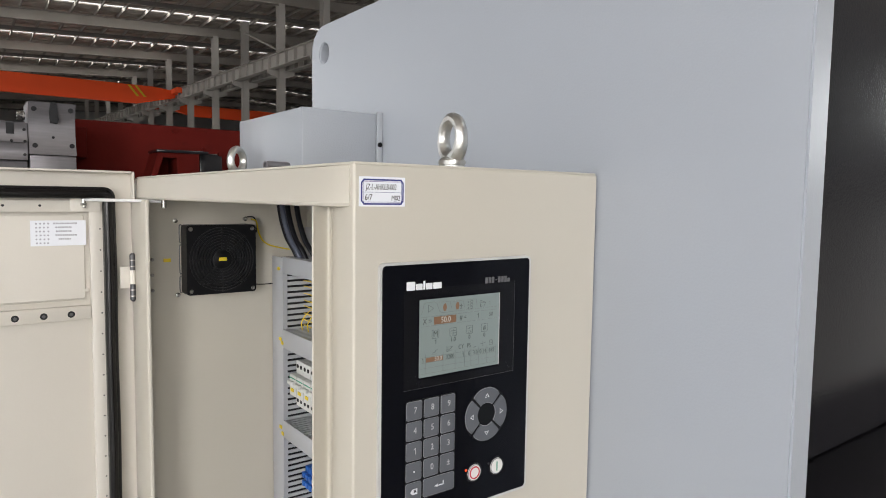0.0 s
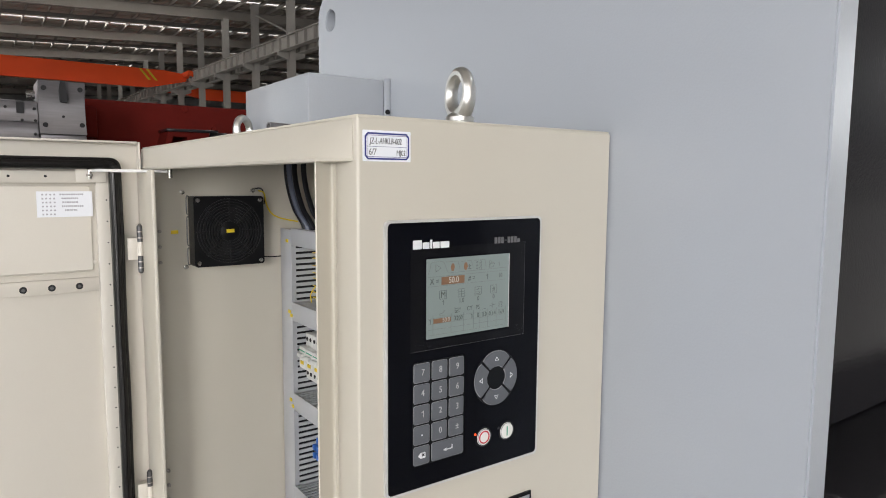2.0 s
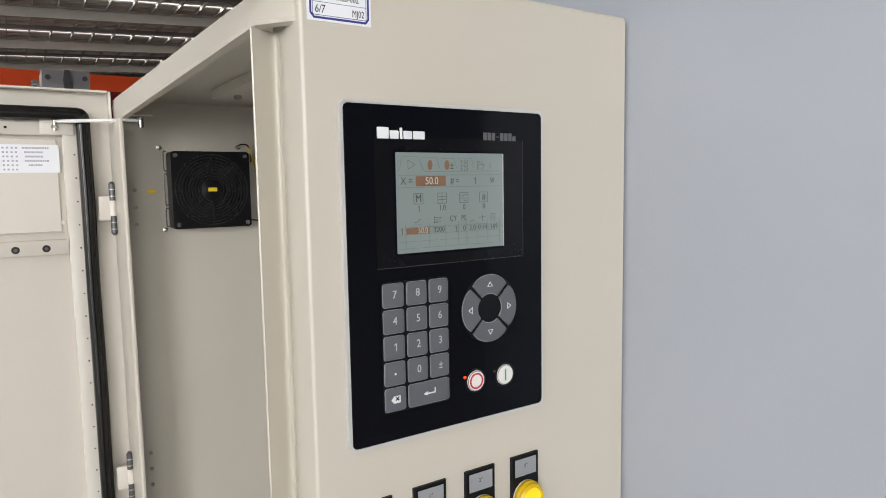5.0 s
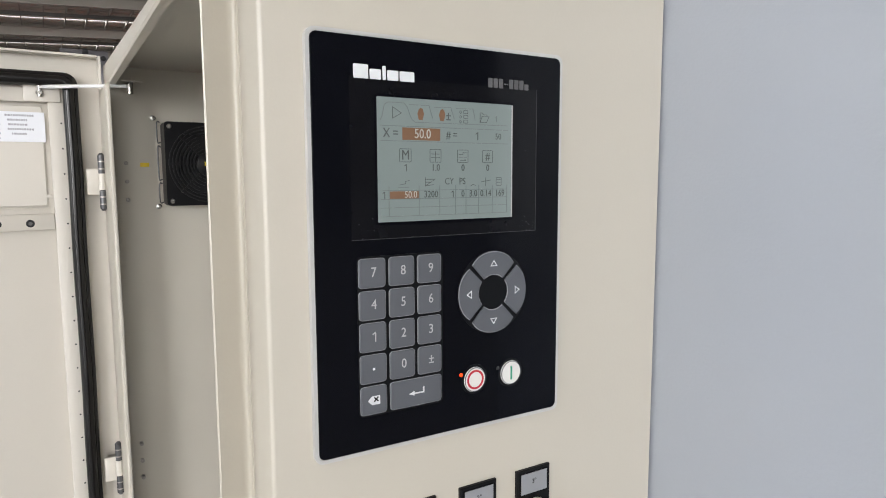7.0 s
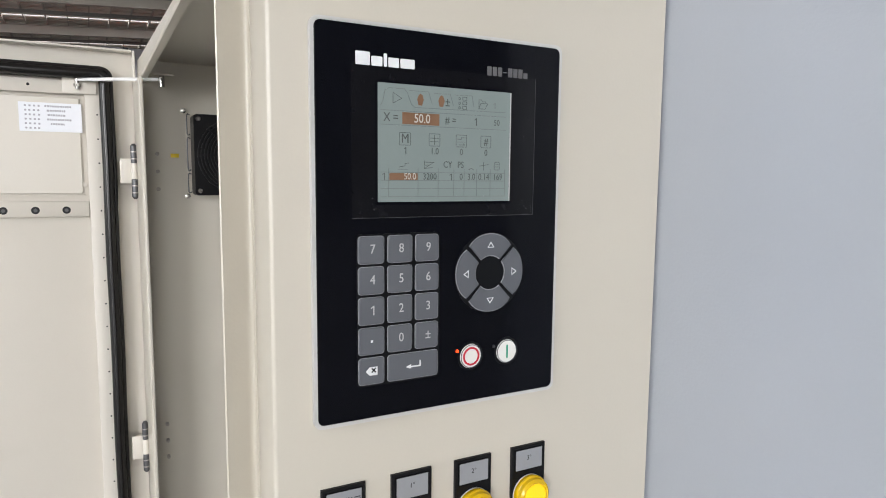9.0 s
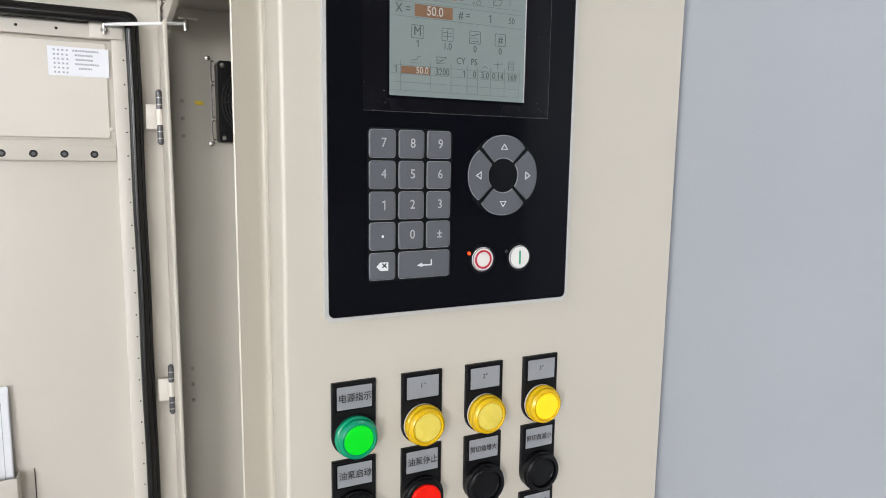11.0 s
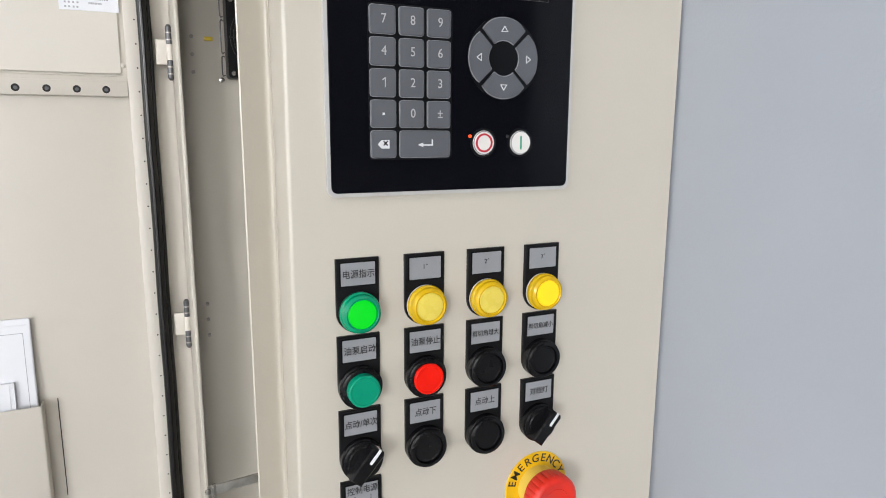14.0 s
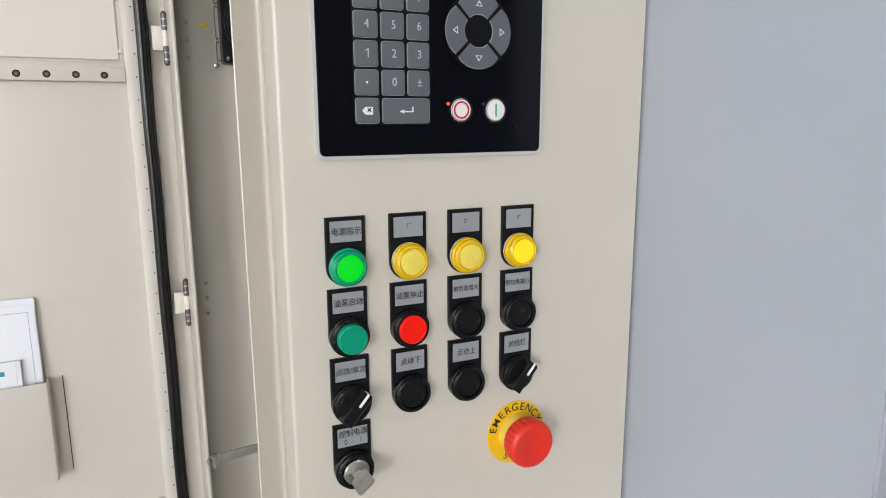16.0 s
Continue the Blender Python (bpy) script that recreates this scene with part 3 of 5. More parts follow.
# folded front sheet with a rounded corner into the short side return
prof = [(CX1, FY), (CX0 + 0.003, FY)]
for i in range(1, 7):
    a = radians(90 * i / 6)
    prof.append((CX0 + 0.003 - 0.003 * math.sin(a), FY + 0.003 - 0.003 * math.cos(a)))
prof += [(CX0, 0.7515), (CX0 + 0.0012, 0.7535), (CX0 + 0.0012, 0.7560)]
inner = [(CX0 + 0.0045, 0.7560), (CX0 + 0.0045, FY + 0.0075), (CX0 + 0.0075, FY + T), (CX1, FY + T)]
loop = prof + inner
lo = [bm.verts.new((x, y, 0.08)) for x, y in loop]
hi = [bm.verts.new((x, y, CT - 0.002)) for x, y in loop]
for i in range(len(loop)):
    j = (i + 1) % len(loop)
    bm.faces.new((lo[i], lo[j], hi[j], hi[i]))
bm.faces.new(lo[::-1])
bm.faces.new(hi)
bmesh.ops.recalc_face_normals(bm, faces=bm.faces)
part("front_panel", bm, BEIGE, cab)
part("rear_panel", obox(CX0 - 0.0185, CB - 0.012, 0.08, CX1, CB - 0.008, CT - 0.003), BEIGE, cab)
part("far_side_panel", obox(CX1 - T, FY + T + 0.001, 0.08, CX1, CB - 0.0125, CT - 0.003), BEIGE, cab)
part("top_panel", skew(obox(CX0 + 0.001, FY + 0.001, CT - 0.002, CX1, CB, CT + 0.001, 0.0012)), BEIGE, cab)
part("bottom_panel", obox(CX0 + 0.004, FY + 0.004, 0.08, CX1 - 0.004, CB - 0.013, 0.084), BEIGE, cab)
part("plinth", obox(CX0 + 0.01, FY + 0.02, 0.0, CX1 - 0.01, CB - 0.02, 0.08, 0.003), DARKSTEEL, cab)
# frame round the side opening
bm = bmesh.new()
rings = []
for y, xt, xb in ((FY + 0.007, CX0 - 0.0004, CX0 - 0.0006), (0.7330, CX0 - 0.0012, CX0 - 0.0222), (0.80, CX0 - 0.0025, CX0 - 0.0220), (CB, CX0 - 0.017, CX0 - 0.018)):
    rings.append([bm.verts.new(p) for p in ((xt, y, CT - 0.0025), ((xt * 2 + xb) / 3 - 0.0012, y, 1.586), (xb - 0.0004, y, 1.5635), (xb + 0.001, y, 1.5605), (xb + 0.009, y, 1.5592), (xb + 0.009, y, 1.5615), (xb + 0.004, y, 1.5630), (xt + 0.003, y, CT - 0.0025))])
for r0, r1 in zip(rings, rings[1:]):
    for i in range(8):
        bm.faces.new((r0[i], r0[(i + 1) % 8], r1[(i + 1) % 8], r1[i]))
bm.faces.new(rings[0])
bm.faces.new(rings[-1][::-1])
bmesh.ops.recalc_face_normals(bm, faces=bm.faces)
part("top_rail", bm, BEIGE, cab)
bm = bmesh.new()
bend, tip = Vector((CX0 + 0.0005, 0.7483)), Vector((CX0 - 0.0229, 0.7354))
way = (tip - bend).normalized()
start, stop = Vector((CX0 - 0.0004, 0.7400)), bend + way * 0.0082
side = Vector((-way.y, way.x)) * -1
sec = [tuple(start * (1 - u) ** 2 + bend * 2 * u * (1 - u) + stop * u * u) for u in [k / 8 for k in range(9)]]
sec += [tuple(tip), tuple(tip + way * 0.0006 + side * 0.0009), tuple(tip + side * 0.0018), tuple(bend + side * 0.0018 + way * 0.001), (CX0 + 0.0010, 0.7562), (CX0 + 0.0011, 0.7400)]
t0 = [bm.verts.new((x, y, 0.10)) for x, y in sec]
t1 = [bm.verts.new((x, y, 1.5600)) for x, y in sec]
for i in range(len(sec)):
    j = (i + 1) % len(sec)
    bm.faces.new((t0[i], t0[j], t1[j], t1[i]))
bm.faces.new(t0[::-1])
bm.faces.new(t1)
bmesh.ops.recalc_face_normals(bm, faces=bm.faces)
part("front_lip", bm, BEIGE, cab, "thin slanting sealing lip")
part("rear_rail", skew(obox(CX0 - 0.0115, 1.436, 0.10, CX0 - 0.005, CB - 0.006, 1.5585, 0.0035, 3)), BEIGE, cab)
part("rear_return", skew(obox(CX0 - 0.010, 1.4345, 0.10, CX0 - 0.0055, 1.4357, 1.5585, 0.0008)), BEIGE, cab)
part("bottom_rail", skew(obox(CX0 - 0.003, 0.7535, 0.085, CX0 + 0.004, CB - 0.014, 0.13, 0.002)), BEIGE, cab)
part("ceiling_brace", obox(0.535, 0.95, 1.583, 0.570, 1.345, CT - 0.003, 0.002), BEIGE, cab, "folded reinforcing rail")
part("brace_bolt", olathe([(0.006, 0), (0.006, 0.005), (0.003, 0.006)], (0.557, 1.275, 1.583), (0, 0, -1), 12), NICKEL, cab)

# hinge screws on the rear wall
for zc in (1.408, 0.915, 0.40):
    for dz in (-0.031, 0.0, 0.031):
        part("hinge_screw", olathe([(0.0034, 0), (0.0034, 0.005), (0.0022, 0.0055), (0.0022, 0.009), (0, 0.0095)], (CX0 + 0.007, 1.538, zc + dz), (0, -1, 0), 12), NICKEL, cab)
part("rear_tag", obox(0.462, 1.5365, 1.433, 0.476, 1.5385, 1.440, 0.0004), YELLOWTAG, cab, "small yellow cable tag")


def eye_bolt(x, y, turn):
    th = thing("lifting_eye_bolt", (x, y, CT), "zinc-plated steel lifting eye bolt on the cabinet top", "eye bolt", "lifting eye bolts")
    z = CT + 0.001
    part("collar", olathe([(0.0135, 0), (0.0135, 0.003), (0.0150, 0.0035), (0.0155, 0.008), (0.013, 0.0105), (0.0085, 0.013)], (x, y, z), (0, 0, 1), 28), ZINC, th)
    bm = bmesh.new()
    R, r, n, m = 0.0200, 0.0064, 40, 10
    q = Euler((0, 0, radians(turn))).to_matrix()
    rings = []
    for i in range(n):
        a = 2 * math.pi * i / n
        swell = r * (1.0 + 0.22 * max(0, -math.sin(a)))
        rings.append([bm.verts.new(Vector((x, y, z + 0.0325)) + q @ Vector(((R + swell * math.cos(2 * math.pi * k / m)) * math.cos(a),
                      1.15 * swell * math.sin(2 * math.pi * k / m), (R + swell * math.cos(2 * math.pi * k / m)) * math.sin(a) * 1.1))) for k in range(m)])
    for i in range(n):
        a, b = rings[i], rings[(i + 1) % n]
        for k in range(m):
            bm.faces.new((a[k], a[(k + 1) % m], b[(k + 1) % m], b[k]))
    bmesh.ops.recalc_face_normals(bm, faces=bm.faces)
    part("ring", bm, ZINC, th)
    return th


eye_bolt(0.5785, 0.735, 82)
eye_bolt(0.568, 1.405, 35)
bm = bmesh.new()
lathe(bm, [(0.0034, 0.004), (0.0034, 0), (0.0052, 0), (0.0052, 0.036), (0, 0.036)], (0.448, 0.955, CT + 0.0064), (0.96, 0.28, 0.0), 18)
solid("pipe_stub", bm, STEEL, "short hollow steel tube lying on the cabinet top", "tube")

# label on the front
lab = thing("cabinet_label", (0.4385, FY, 1.5597), "white sticker with navy frame and handwritten lines", "label")
part("sheet", oslab(rrect(0.4385, 1.5603, 0.4905, 1.589, 0.0008), FY - 0.0006, FY - 0.0001), PAPER, lab)
part("frame_print", oslab([(0.4405, 1.5655), (0.4435, 1.562), (0.4860, 1.562), (0.4888, 1.5655), (0.4888, 1.5834), (0.4860, 1.5869), (0.4435, 1.5869), (0.4405, 1.5834)],
     FY - 0.0008, FY - 0.0004, hole=[(0.4420, 1.5661), (0.4442, 1.5636), (0.4853, 1.5636), (0.4873, 1.5661), (0.4873, 1.5827), (0.4853, 1.5853), (0.4442, 1.5853), (0.4420, 1.5827)]), NAVY, lab, "navy printed frame")
part("inner_line", oslab(rrect(0.4428, 1.5644, 0.4865, 1.5846, 0.0012), FY - 0.00075, FY - 0.0004, hole=rrect(0.44315, 1.5648, 0.48615, 1.5842, 0.001)), NAVY, lab)
part("rule", obox(0.4432, FY - 0.0008, 1.5739, 0.4862, FY - 0.0004, 1.5742), NAVY, lab)
part("handwriting", text_bm("JZ-L-AHKLB-002", 0.4630, FY - 0.0008, 1.579, 0.0080, 0.0, squeeze=0.62, lean=0.15), INK, lab)
part("handwriting", text_bm("6/7", 0.4485, FY - 0.0008, 1.5689, 0.0084, 0.0, squeeze=0.75, lean=0.15), INK, lab)
part("handwriting", text_bm("MJ02", 0.4795, FY - 0.0008, 1.5684, 0.0072, 0.0, squeeze=0.7, lean=0.05), INK, lab)

# ---- operator panel ----
HY = 0.6915
hmi = thing("operator_panel", (0.461, FY, 1.2288), "black glossy operator panel with display and grey keypad", "control panel")
part("rim", oslab(rrect(0.4598, 1.2288, 0.6624, 1.5048, 0.006), HY + 0.0004, FY - 0.0002, hole=rrect(0.4624, 1.2314, 0.6602, 1.5023, 0.0045)), SILVER, hmi, "thin silver rim")
face = part("front_film", oslab(rrect(0.4625, 1.2315, 0.6601, 1.5022, 0.0045), HY, FY - 0.0004, chamfer=0.0004), GLASSBLACK, hmi)
part("protective_film", oslab(rrect(0.4875, 1.3735, 0.6372, 1.4775, 0.0012), HY - 0.0003, HY + 0.0002), FILM, hmi, "scuffed clear film round the display")
bm = bmesh.new()
random.seed(3)
for i in range(46):
    a = random.random()
    if a < 0.5:
        px, pz = 0.4875 + 0.1497 * random.random(), 1.3735 + random.choice((0.0, 0.0003)) + random.random() * 0.0004
    else:
        px, pz = random.choice((0.492 + 0.012 * random.random(), 0.622 + 0.014 * random.random())), 1.375 + 0.01 * random.random() + (0.09 * random.random() if a > 0.85 else 0)
    w = 0.00015 + 0.0004 * random.random() ** 3
    box(bm, px - w, HY - 0.00045, pz - w * 0.6, px + w, HY - 0.0002, pz + w * 0.6)
part("dust", bm, SPECK, hmi, "specks of dust and air bubbles", kind="stuff")
for z in (1.3736,):
    part("film_edge", obox(0.4875, HY - 0.0005, z - 0.00012, 0.6372, HY - 0.0002, z + 0.00012), SPECK, hmi, "pale edge of the film")
part("film_edge", obox(0.6370, HY - 0.0005, 1.3738, 0.6372, HY - 0.0002, 1.4775), SPECK, hmi)
# maker's name and type as plain blocks
SX0, SX1, SZ0, SZ1 = 0.5062, 0.6138, 1.3845, 1.4655
for x0, x1, h in ((0.4905, 0.5008, 0.0088), (0.5018, 0.5098, 0.0064), (0.5108, 0.5132, 0.0088), (0.5142, 0.5222, 0.0064), (0.5232, 0.5340, 0.0064)):
    part("name_block", oslab(rrect(x0, 1.4760, x1, 1.4760 + h, 0.0006), HY - 0.0004, HY + 0.0001), PRINTWHITE, hmi)
for i in range(8):
    x0 = 0.5935 + 0.0046 * i
    z0, z1 = (1.4796, 1.4803) if i == 3 else (1.4768, 1.4834 if i < 7 else 1.4810)
    part("type_block", oslab(rrect(x0, z0, x0 + 0.0036, z1, 0.0003), HY - 0.0004, HY + 0.0001), TYPEGREY, hmi)

part("screen_bezel", oslab(rrect(SX0 - 0.0016, SZ0 - 0.0022, SX1 + 0.0016, SZ1 + 0.0016, 0.0012), HY - 0.0004, HY + 0.0003), GLASSBLACK, hmi)
lcd = part("display", oslab(rrect(SX0, SZ0, SX1, SZ1, 0.0006), HY - 0.0006, HY), LCD, hmi, "pale green backlit display showing machine values")
SY = HY - 0.0007
part("display_edge", obox(SX1 + 0.0002, HY - 0.0006, SZ0 - 0.0002, SX1 + 0.0012, HY, SZ1 - 0.0002, 0.0002), KEYPRINT, hmi, "pale inner edge of the display cut-out")


def su(u):
    return SX0 + u * (SX1 - SX0)


def sv(v):
    return SZ1 - v * (SZ1 - SZ0)


def field(name, u0, v0, u1, v1, m, y=SY):
    part(name, obox(su(u0), y, sv(v1), su(u1), y + 0.0002, sv(v0)), m, lcd)


def word(body, u, v, size, m, bold=0.0, squeeze=0.85):
    part("lettering", text_bm(body, su(u), SY - 0.0002, sv(v), size, bold, squeeze=squeeze), m, lcd)


def frame_of(u0, v0, u1, v1, m, w=0.00036):
    part("box_outline", oslab(rrect(su(u0), sv(v1), su(u1), sv(v0), 0.0006, 2), SY, SY + 0.0002, hole=rrect(su(u0) + w, sv(v1) + w, su(u1) - w, sv(v0) - w, 0.0004, 2)), m, lcd)


def stroke(pts, m, w=0.00038, name="line_mark"):
    """A thin line drawn on the display through (u, v) points."""
    bm = bmesh.new()
    for (a, b), (c, d) in zip(pts, pts[1:]):
        p, q = Vector((su(a), 0, sv(b))), Vector((su(c), 0, sv(d)))
        t = (q - p).normalized()
        s = Vector((-t.z, 0, t.x)) * w / 2
        vs = [bm.verts.new((k.x, SY, k.z)) for k in (p - s - t * w / 2, p + s - t * w / 2, q + s + t * w / 2, q - s + t * w / 2)]
        bm.faces.new(vs)
    bmesh.ops.recalc_face_normals(bm, faces=bm.faces)
    r = bmesh.ops.extrude_face_region(bm, geom=bm.faces[:])
    for v in [g for g in r["geom"] if isinstance(g, bmesh.types.BMVert)]:
        v.co.y += 0.0002
    bmesh.ops.recalc_face_normals(bm, faces=bm.faces)
    part(name, bm, m, lcd)


stroke([(0.02, 0.185), (0.035, 0.15), (0.05, 0.06), (0.075, 0.04), (0.185, 0.04), (0.205, 0.07), (0.235, 0.165), (0.26, 0.19), (0.965, 0.185)], LCDFAINT, 0.0004)
stroke([(0.22, 0.05), (0.36, 0.05), (0.385, 0.15)], LCDFAINT)
stroke([(0.40, 0.06), (0.52, 0.055), (0.545, 0.15)], LCDFAINT)
stroke([(0.56, 0.06), (0.69, 0.055), (0.705, 0.15)], LCDFAINT)
stroke([(0.105, 0.075), (0.105, 0.165), (0.165, 0.12), (0.105, 0.075)], LCDINK)
for u in (0.30, 0.455):
    bm = bmesh.new()
    slab(bm, [(su(u - 0.014), sv(0.17)), (su(u + 0.012), sv(0.17)), (su(u + 0.024), sv(0.12)), (su(u + 0.014), sv(0.08)), (su(u), sv(0.07)), (su(u - 0.014), sv(0.085)), (su(u - 0.024), sv(0.12))], SY, SY + 0.0002)
    part("icon", bm, LCDORANGE, lcd)
word("±", 0.50, 0.13, 0.0085, LCDINK)
for i in range(3):
    frame_of(0.585, 0.075 + 0.04 * i, 0.60, 0.10 + 0.04 * i, LCDINK)
    frame_of(0.615, 0.07 + 0.04 * i, 0.65, 0.10 + 0.04 * i, LCDINK)
stroke([(0.745, 0.165), (0.745, 0.085), (0.765, 0.085), (0.772, 0.10), (0.80, 0.10), (0.80, 0.115), (0.815, 0.115), (0.795, 0.165), (0.745, 0.165), (0.76, 0.115), (0.80, 0.115)], LCDINK)
word("1", 0.87, 0.13, 0.006, LCDFAINT)
stroke([(0.02, 0.225), (0.97, 0.225)], LCDFAINT)
stroke([(0.02, 0.345), (0.97, 0.345)], LCDFAINT)
word("X =", 0.09, 0.285, 0.0085, LCDINK, 0.004)
field("highlight", 0.17, 0.235, 0.44, 0.335, LCDORANGE)
word("50.0", 0.312, 0.285, 0.0088, LCDLIGHT, 0.004)
word("# =", 0.525, 0.285, 0.0075, LCDINK)
word("1", 0.72, 0.285, 0.0075, LCDINK, 0.004)
word("50", 0.89, 0.285, 0.0062, LCDINK)
for u, s in ((0.19, "M"), (0.405, ""), (0.61, ""), (0.805, "#")):
    frame_of(u - 0.042, 0.405, u + 0.042, 0.515, LCDINK)
    if s:
        word(s, u, 0.46, 0.0092 if s == "M" else 0.0078, LCDINK, 0.0)
stroke([(0.375, 0.445), (0.435, 0.445)], LCDINK)
stroke([(0.375, 0.475), (0.435, 0.475)], LCDINK)
stroke([(0.405, 0.42), (0.405, 0.505)], LCDINK)
stroke([(0.58, 0.445), (0.61, 0.445), (0.61, 0.43), (0.64, 0.43)], LCDINK)
stroke([(0.58, 0.47), (0.64, 0.47)], LCDFAINT)
stroke([(0.59, 0.495), (0.635, 0.495), (0.625, 0.485)], LCDINK)
for u, s in ((0.19, "1"), (0.405, "1.0"), (0.61, "0"), (0.805, "0")):
    word(s, u, 0.56, 0.0066, LCDINK)
stroke([(0.15, 0.70), (0.19, 0.69), (0.19, 0.67), (0.215, 0.665)], LCDINK)
stroke([(0.14, 0.72), (0.21, 0.72)], LCDFAINT)
stroke([(0.33, 0.64), (0.33, 0.71), (0.40, 0.655), (0.33, 0.655)], LCDINK)
stroke([(0.33, 0.68), (0.37, 0.68)], LCDINK)
stroke([(0.33, 0.71), (0.39, 0.70)], LCDINK)
word("CY", 0.505, 0.675, 0.0066, LCDINK)
word("PS", 0.605, 0.675, 0.0066, LCDINK)
stroke([(0.67, 0.715), (0.69, 0.70), (0.71, 0.715)], LCDINK)
stroke([(0.755, 0.68), (0.83, 0.665)], LCDINK)
stroke([(0.79, 0.645), (0.79, 0.715)], LCDINK)
frame_of(0.875, 0.64, 0.92, 0.715, LCDINK)
stroke([(0.885, 0.66), (0.91, 0.66)], LCDINK)
stroke([(0.885, 0.685), (0.91, 0.685)], LCDINK)
for v in (0.745, 0.815, 0.885, 0.955):
    stroke([(0.02, v), (0.965, v)], LCDFAINT, name="table_rule")
for u in (0.075, 0.285, 0.435, 0.555, 0.635, 0.735, 0.845, 0.965):
    stroke([(u, 0.71), (u, 0.955)], LCDFAINT, name="table_rule")
field("highlight", 0.08, 0.752, 0.282, 0.812, LCDORANGE)
for s, u, m in (("1", 0.04, LCDINK), ("50.0", 0.225, LCDLIGHT), ("3200", 0.37, LCDINK), ("1", 0.53, LCDINK), ("0", 0.61, LCDINK), ("3.0", 0.69, LCDINK), ("0.14", 0.79, LCDINK), ("169", 0.905, LCDINK)):
    word(s, u, 0.782, 0.0066, m)

# keypad
KX = ((0.4916, 0.5106), (0.5135, 0.5323), (0.5351, 0.5535))
KZ = [1.3610 - 0.0214 * k for k in range(5)]
KH = 0.0190
part("keypad_surround", oslab(rrect(0.4905, KZ[4] - KH - 0.0016, 0.5552, KZ[0] + 0.0016, 0.0035), HY - 0.0003, HY + 0.0002), KEYWELL, hmi)


def key(x0, x1, ztop, body):
    k = part("key", oslab(rrect(x0, ztop - KH, x1, ztop, 0.0022), HY - 0.0014, HY - 0.0002, chamfer=0.0006), KEYGREY, hmi)
    part("outline", oslab(rrect(x0 - 0.0003, ztop - KH - 0.0003, x1 + 0.0003, ztop + 0.0003, 0.0025), HY - 0.0006, HY - 0.0001), KEYLINE, k)
    cx, cz = (x0 + x1) / 2, ztop - KH / 2
    if body == "enter":
        bm = bmesh.new()
        slab(bm, [(cx - 0.0062, cz - 0.0005), (cx - 0.002, cz + 0.0012), (cx - 0.002, cz - 0.0001), (cx + 0.0048, cz - 0.0001), (cx + 0.0048, cz + 0.0034), (cx + 0.0058, cz + 0.0034),
                  (cx + 0.0058, cz - 0.0011), (cx - 0.002, cz - 0.0011), (cx - 0.002, cz - 0.0021)], HY - 0.0017, HY - 0.0012)
        part("symbol", bm, PRINTWHITE, k)
    elif body == "delete":
        bm = bmesh.new()
        slab(bm, [(cx - 0.0046, cz), (cx - 0.0018, cz + 0.003), (cx + 0.0042, cz + 0.003), (cx + 0.0042, cz - 0.003), (cx - 0.0018, cz - 0.003)], HY - 0.0016, HY - 0.0012)
        part("symbol", bm, PRINTWHITE, k)
        part("symbol", text_bm("×", cx + 0.0012, HY - 0.0018, cz + 0.0003, 0.0078, 0.02), KEYWELL, k)
    elif body == ".":
        part("symbol", obox(cx - 0.0008, HY - 0.0017, cz - 0.0008, cx + 0.0008, HY - 0.0012, cz + 0.0008), PRINTWHITE, k)
    else:
        part("symbol", text_bm(body, cx + 0.0008, HY - 0.0016, cz + 0.0004, 0.0092, 0.0, squeeze=0.90), KEYPRINT, k)


for r, row in enumerate(("789", "456", "123", ".0±")):
    for c, ch in enumerate(row):
        key(KX[c][0], KX[c][1], KZ[r], ch)
key(KX[0][0], KX[0][1], KZ[4], "delete")
key(KX[1][0], KX[2][1], KZ[4], "enter")

# arrow pad
NX, NZ = 0.5983, 1.3299
part("arrow_pad_surround", oslab(circle(NX, NZ, 0.0305, 48), HY - 0.0003, HY + 0.0002), KEYWELL, hmi)
for q in range(4):
    base = 90 * q
    pts, pts2 = [], []
    for i in range(13):
        a = radians(base - 41.5 + 83 * i / 12)
        bulge = 0.0296 - 0.0022 * abs((i - 6) / 6) ** 3
        pts.append((NX + bulge * math.cos(a), NZ + bulge * math.sin(a)))
        pts2.append((NX + (bulge + 0.0005) * math.cos(a), NZ + (bulge + 0.0005) * math.sin(a)))
    for i in range(13):
        a = radians(base + 39 - 78 * i / 12)
        pts.append((NX + 0.0134 * math.cos(a), NZ + 0.0134 * math.sin(a)))
        pts2.append((NX + 0.0128 * math.cos(a), NZ + 0.0128 * math.sin(a)))
    k = part("arrow_key", oslab(pts, HY - 0.0014, HY - 0.0002), KEYGREY, hmi)
    part("outline", oslab(pts2, HY - 0.0007, HY - 0.0001), KEYLINE, k)
    ca, sa = math.cos(radians(base)), math.sin(radians(base))
    rad = 0.0215
    tri = [(rad + 0.0024, 0.0), (rad - 0.0022, 0.0031), (rad - 0.0022, -0.0031)]
    tin = [(rad + 0.0013, 0.0), (rad - 0.0017, 0.0021), (rad - 0.0017, -0.0021)]
    rot = [(NX + x * ca - y * sa, NZ + x * sa + y * ca) for x, y in tri]
    rin = [(NX + x * ca - y * sa, NZ + x * sa + y * ca) for x, y in tin]
    part("symbol", oslab(rot, HY - 0.0016, HY - 0.0012, hole=rin), PRINTWHITE, k)

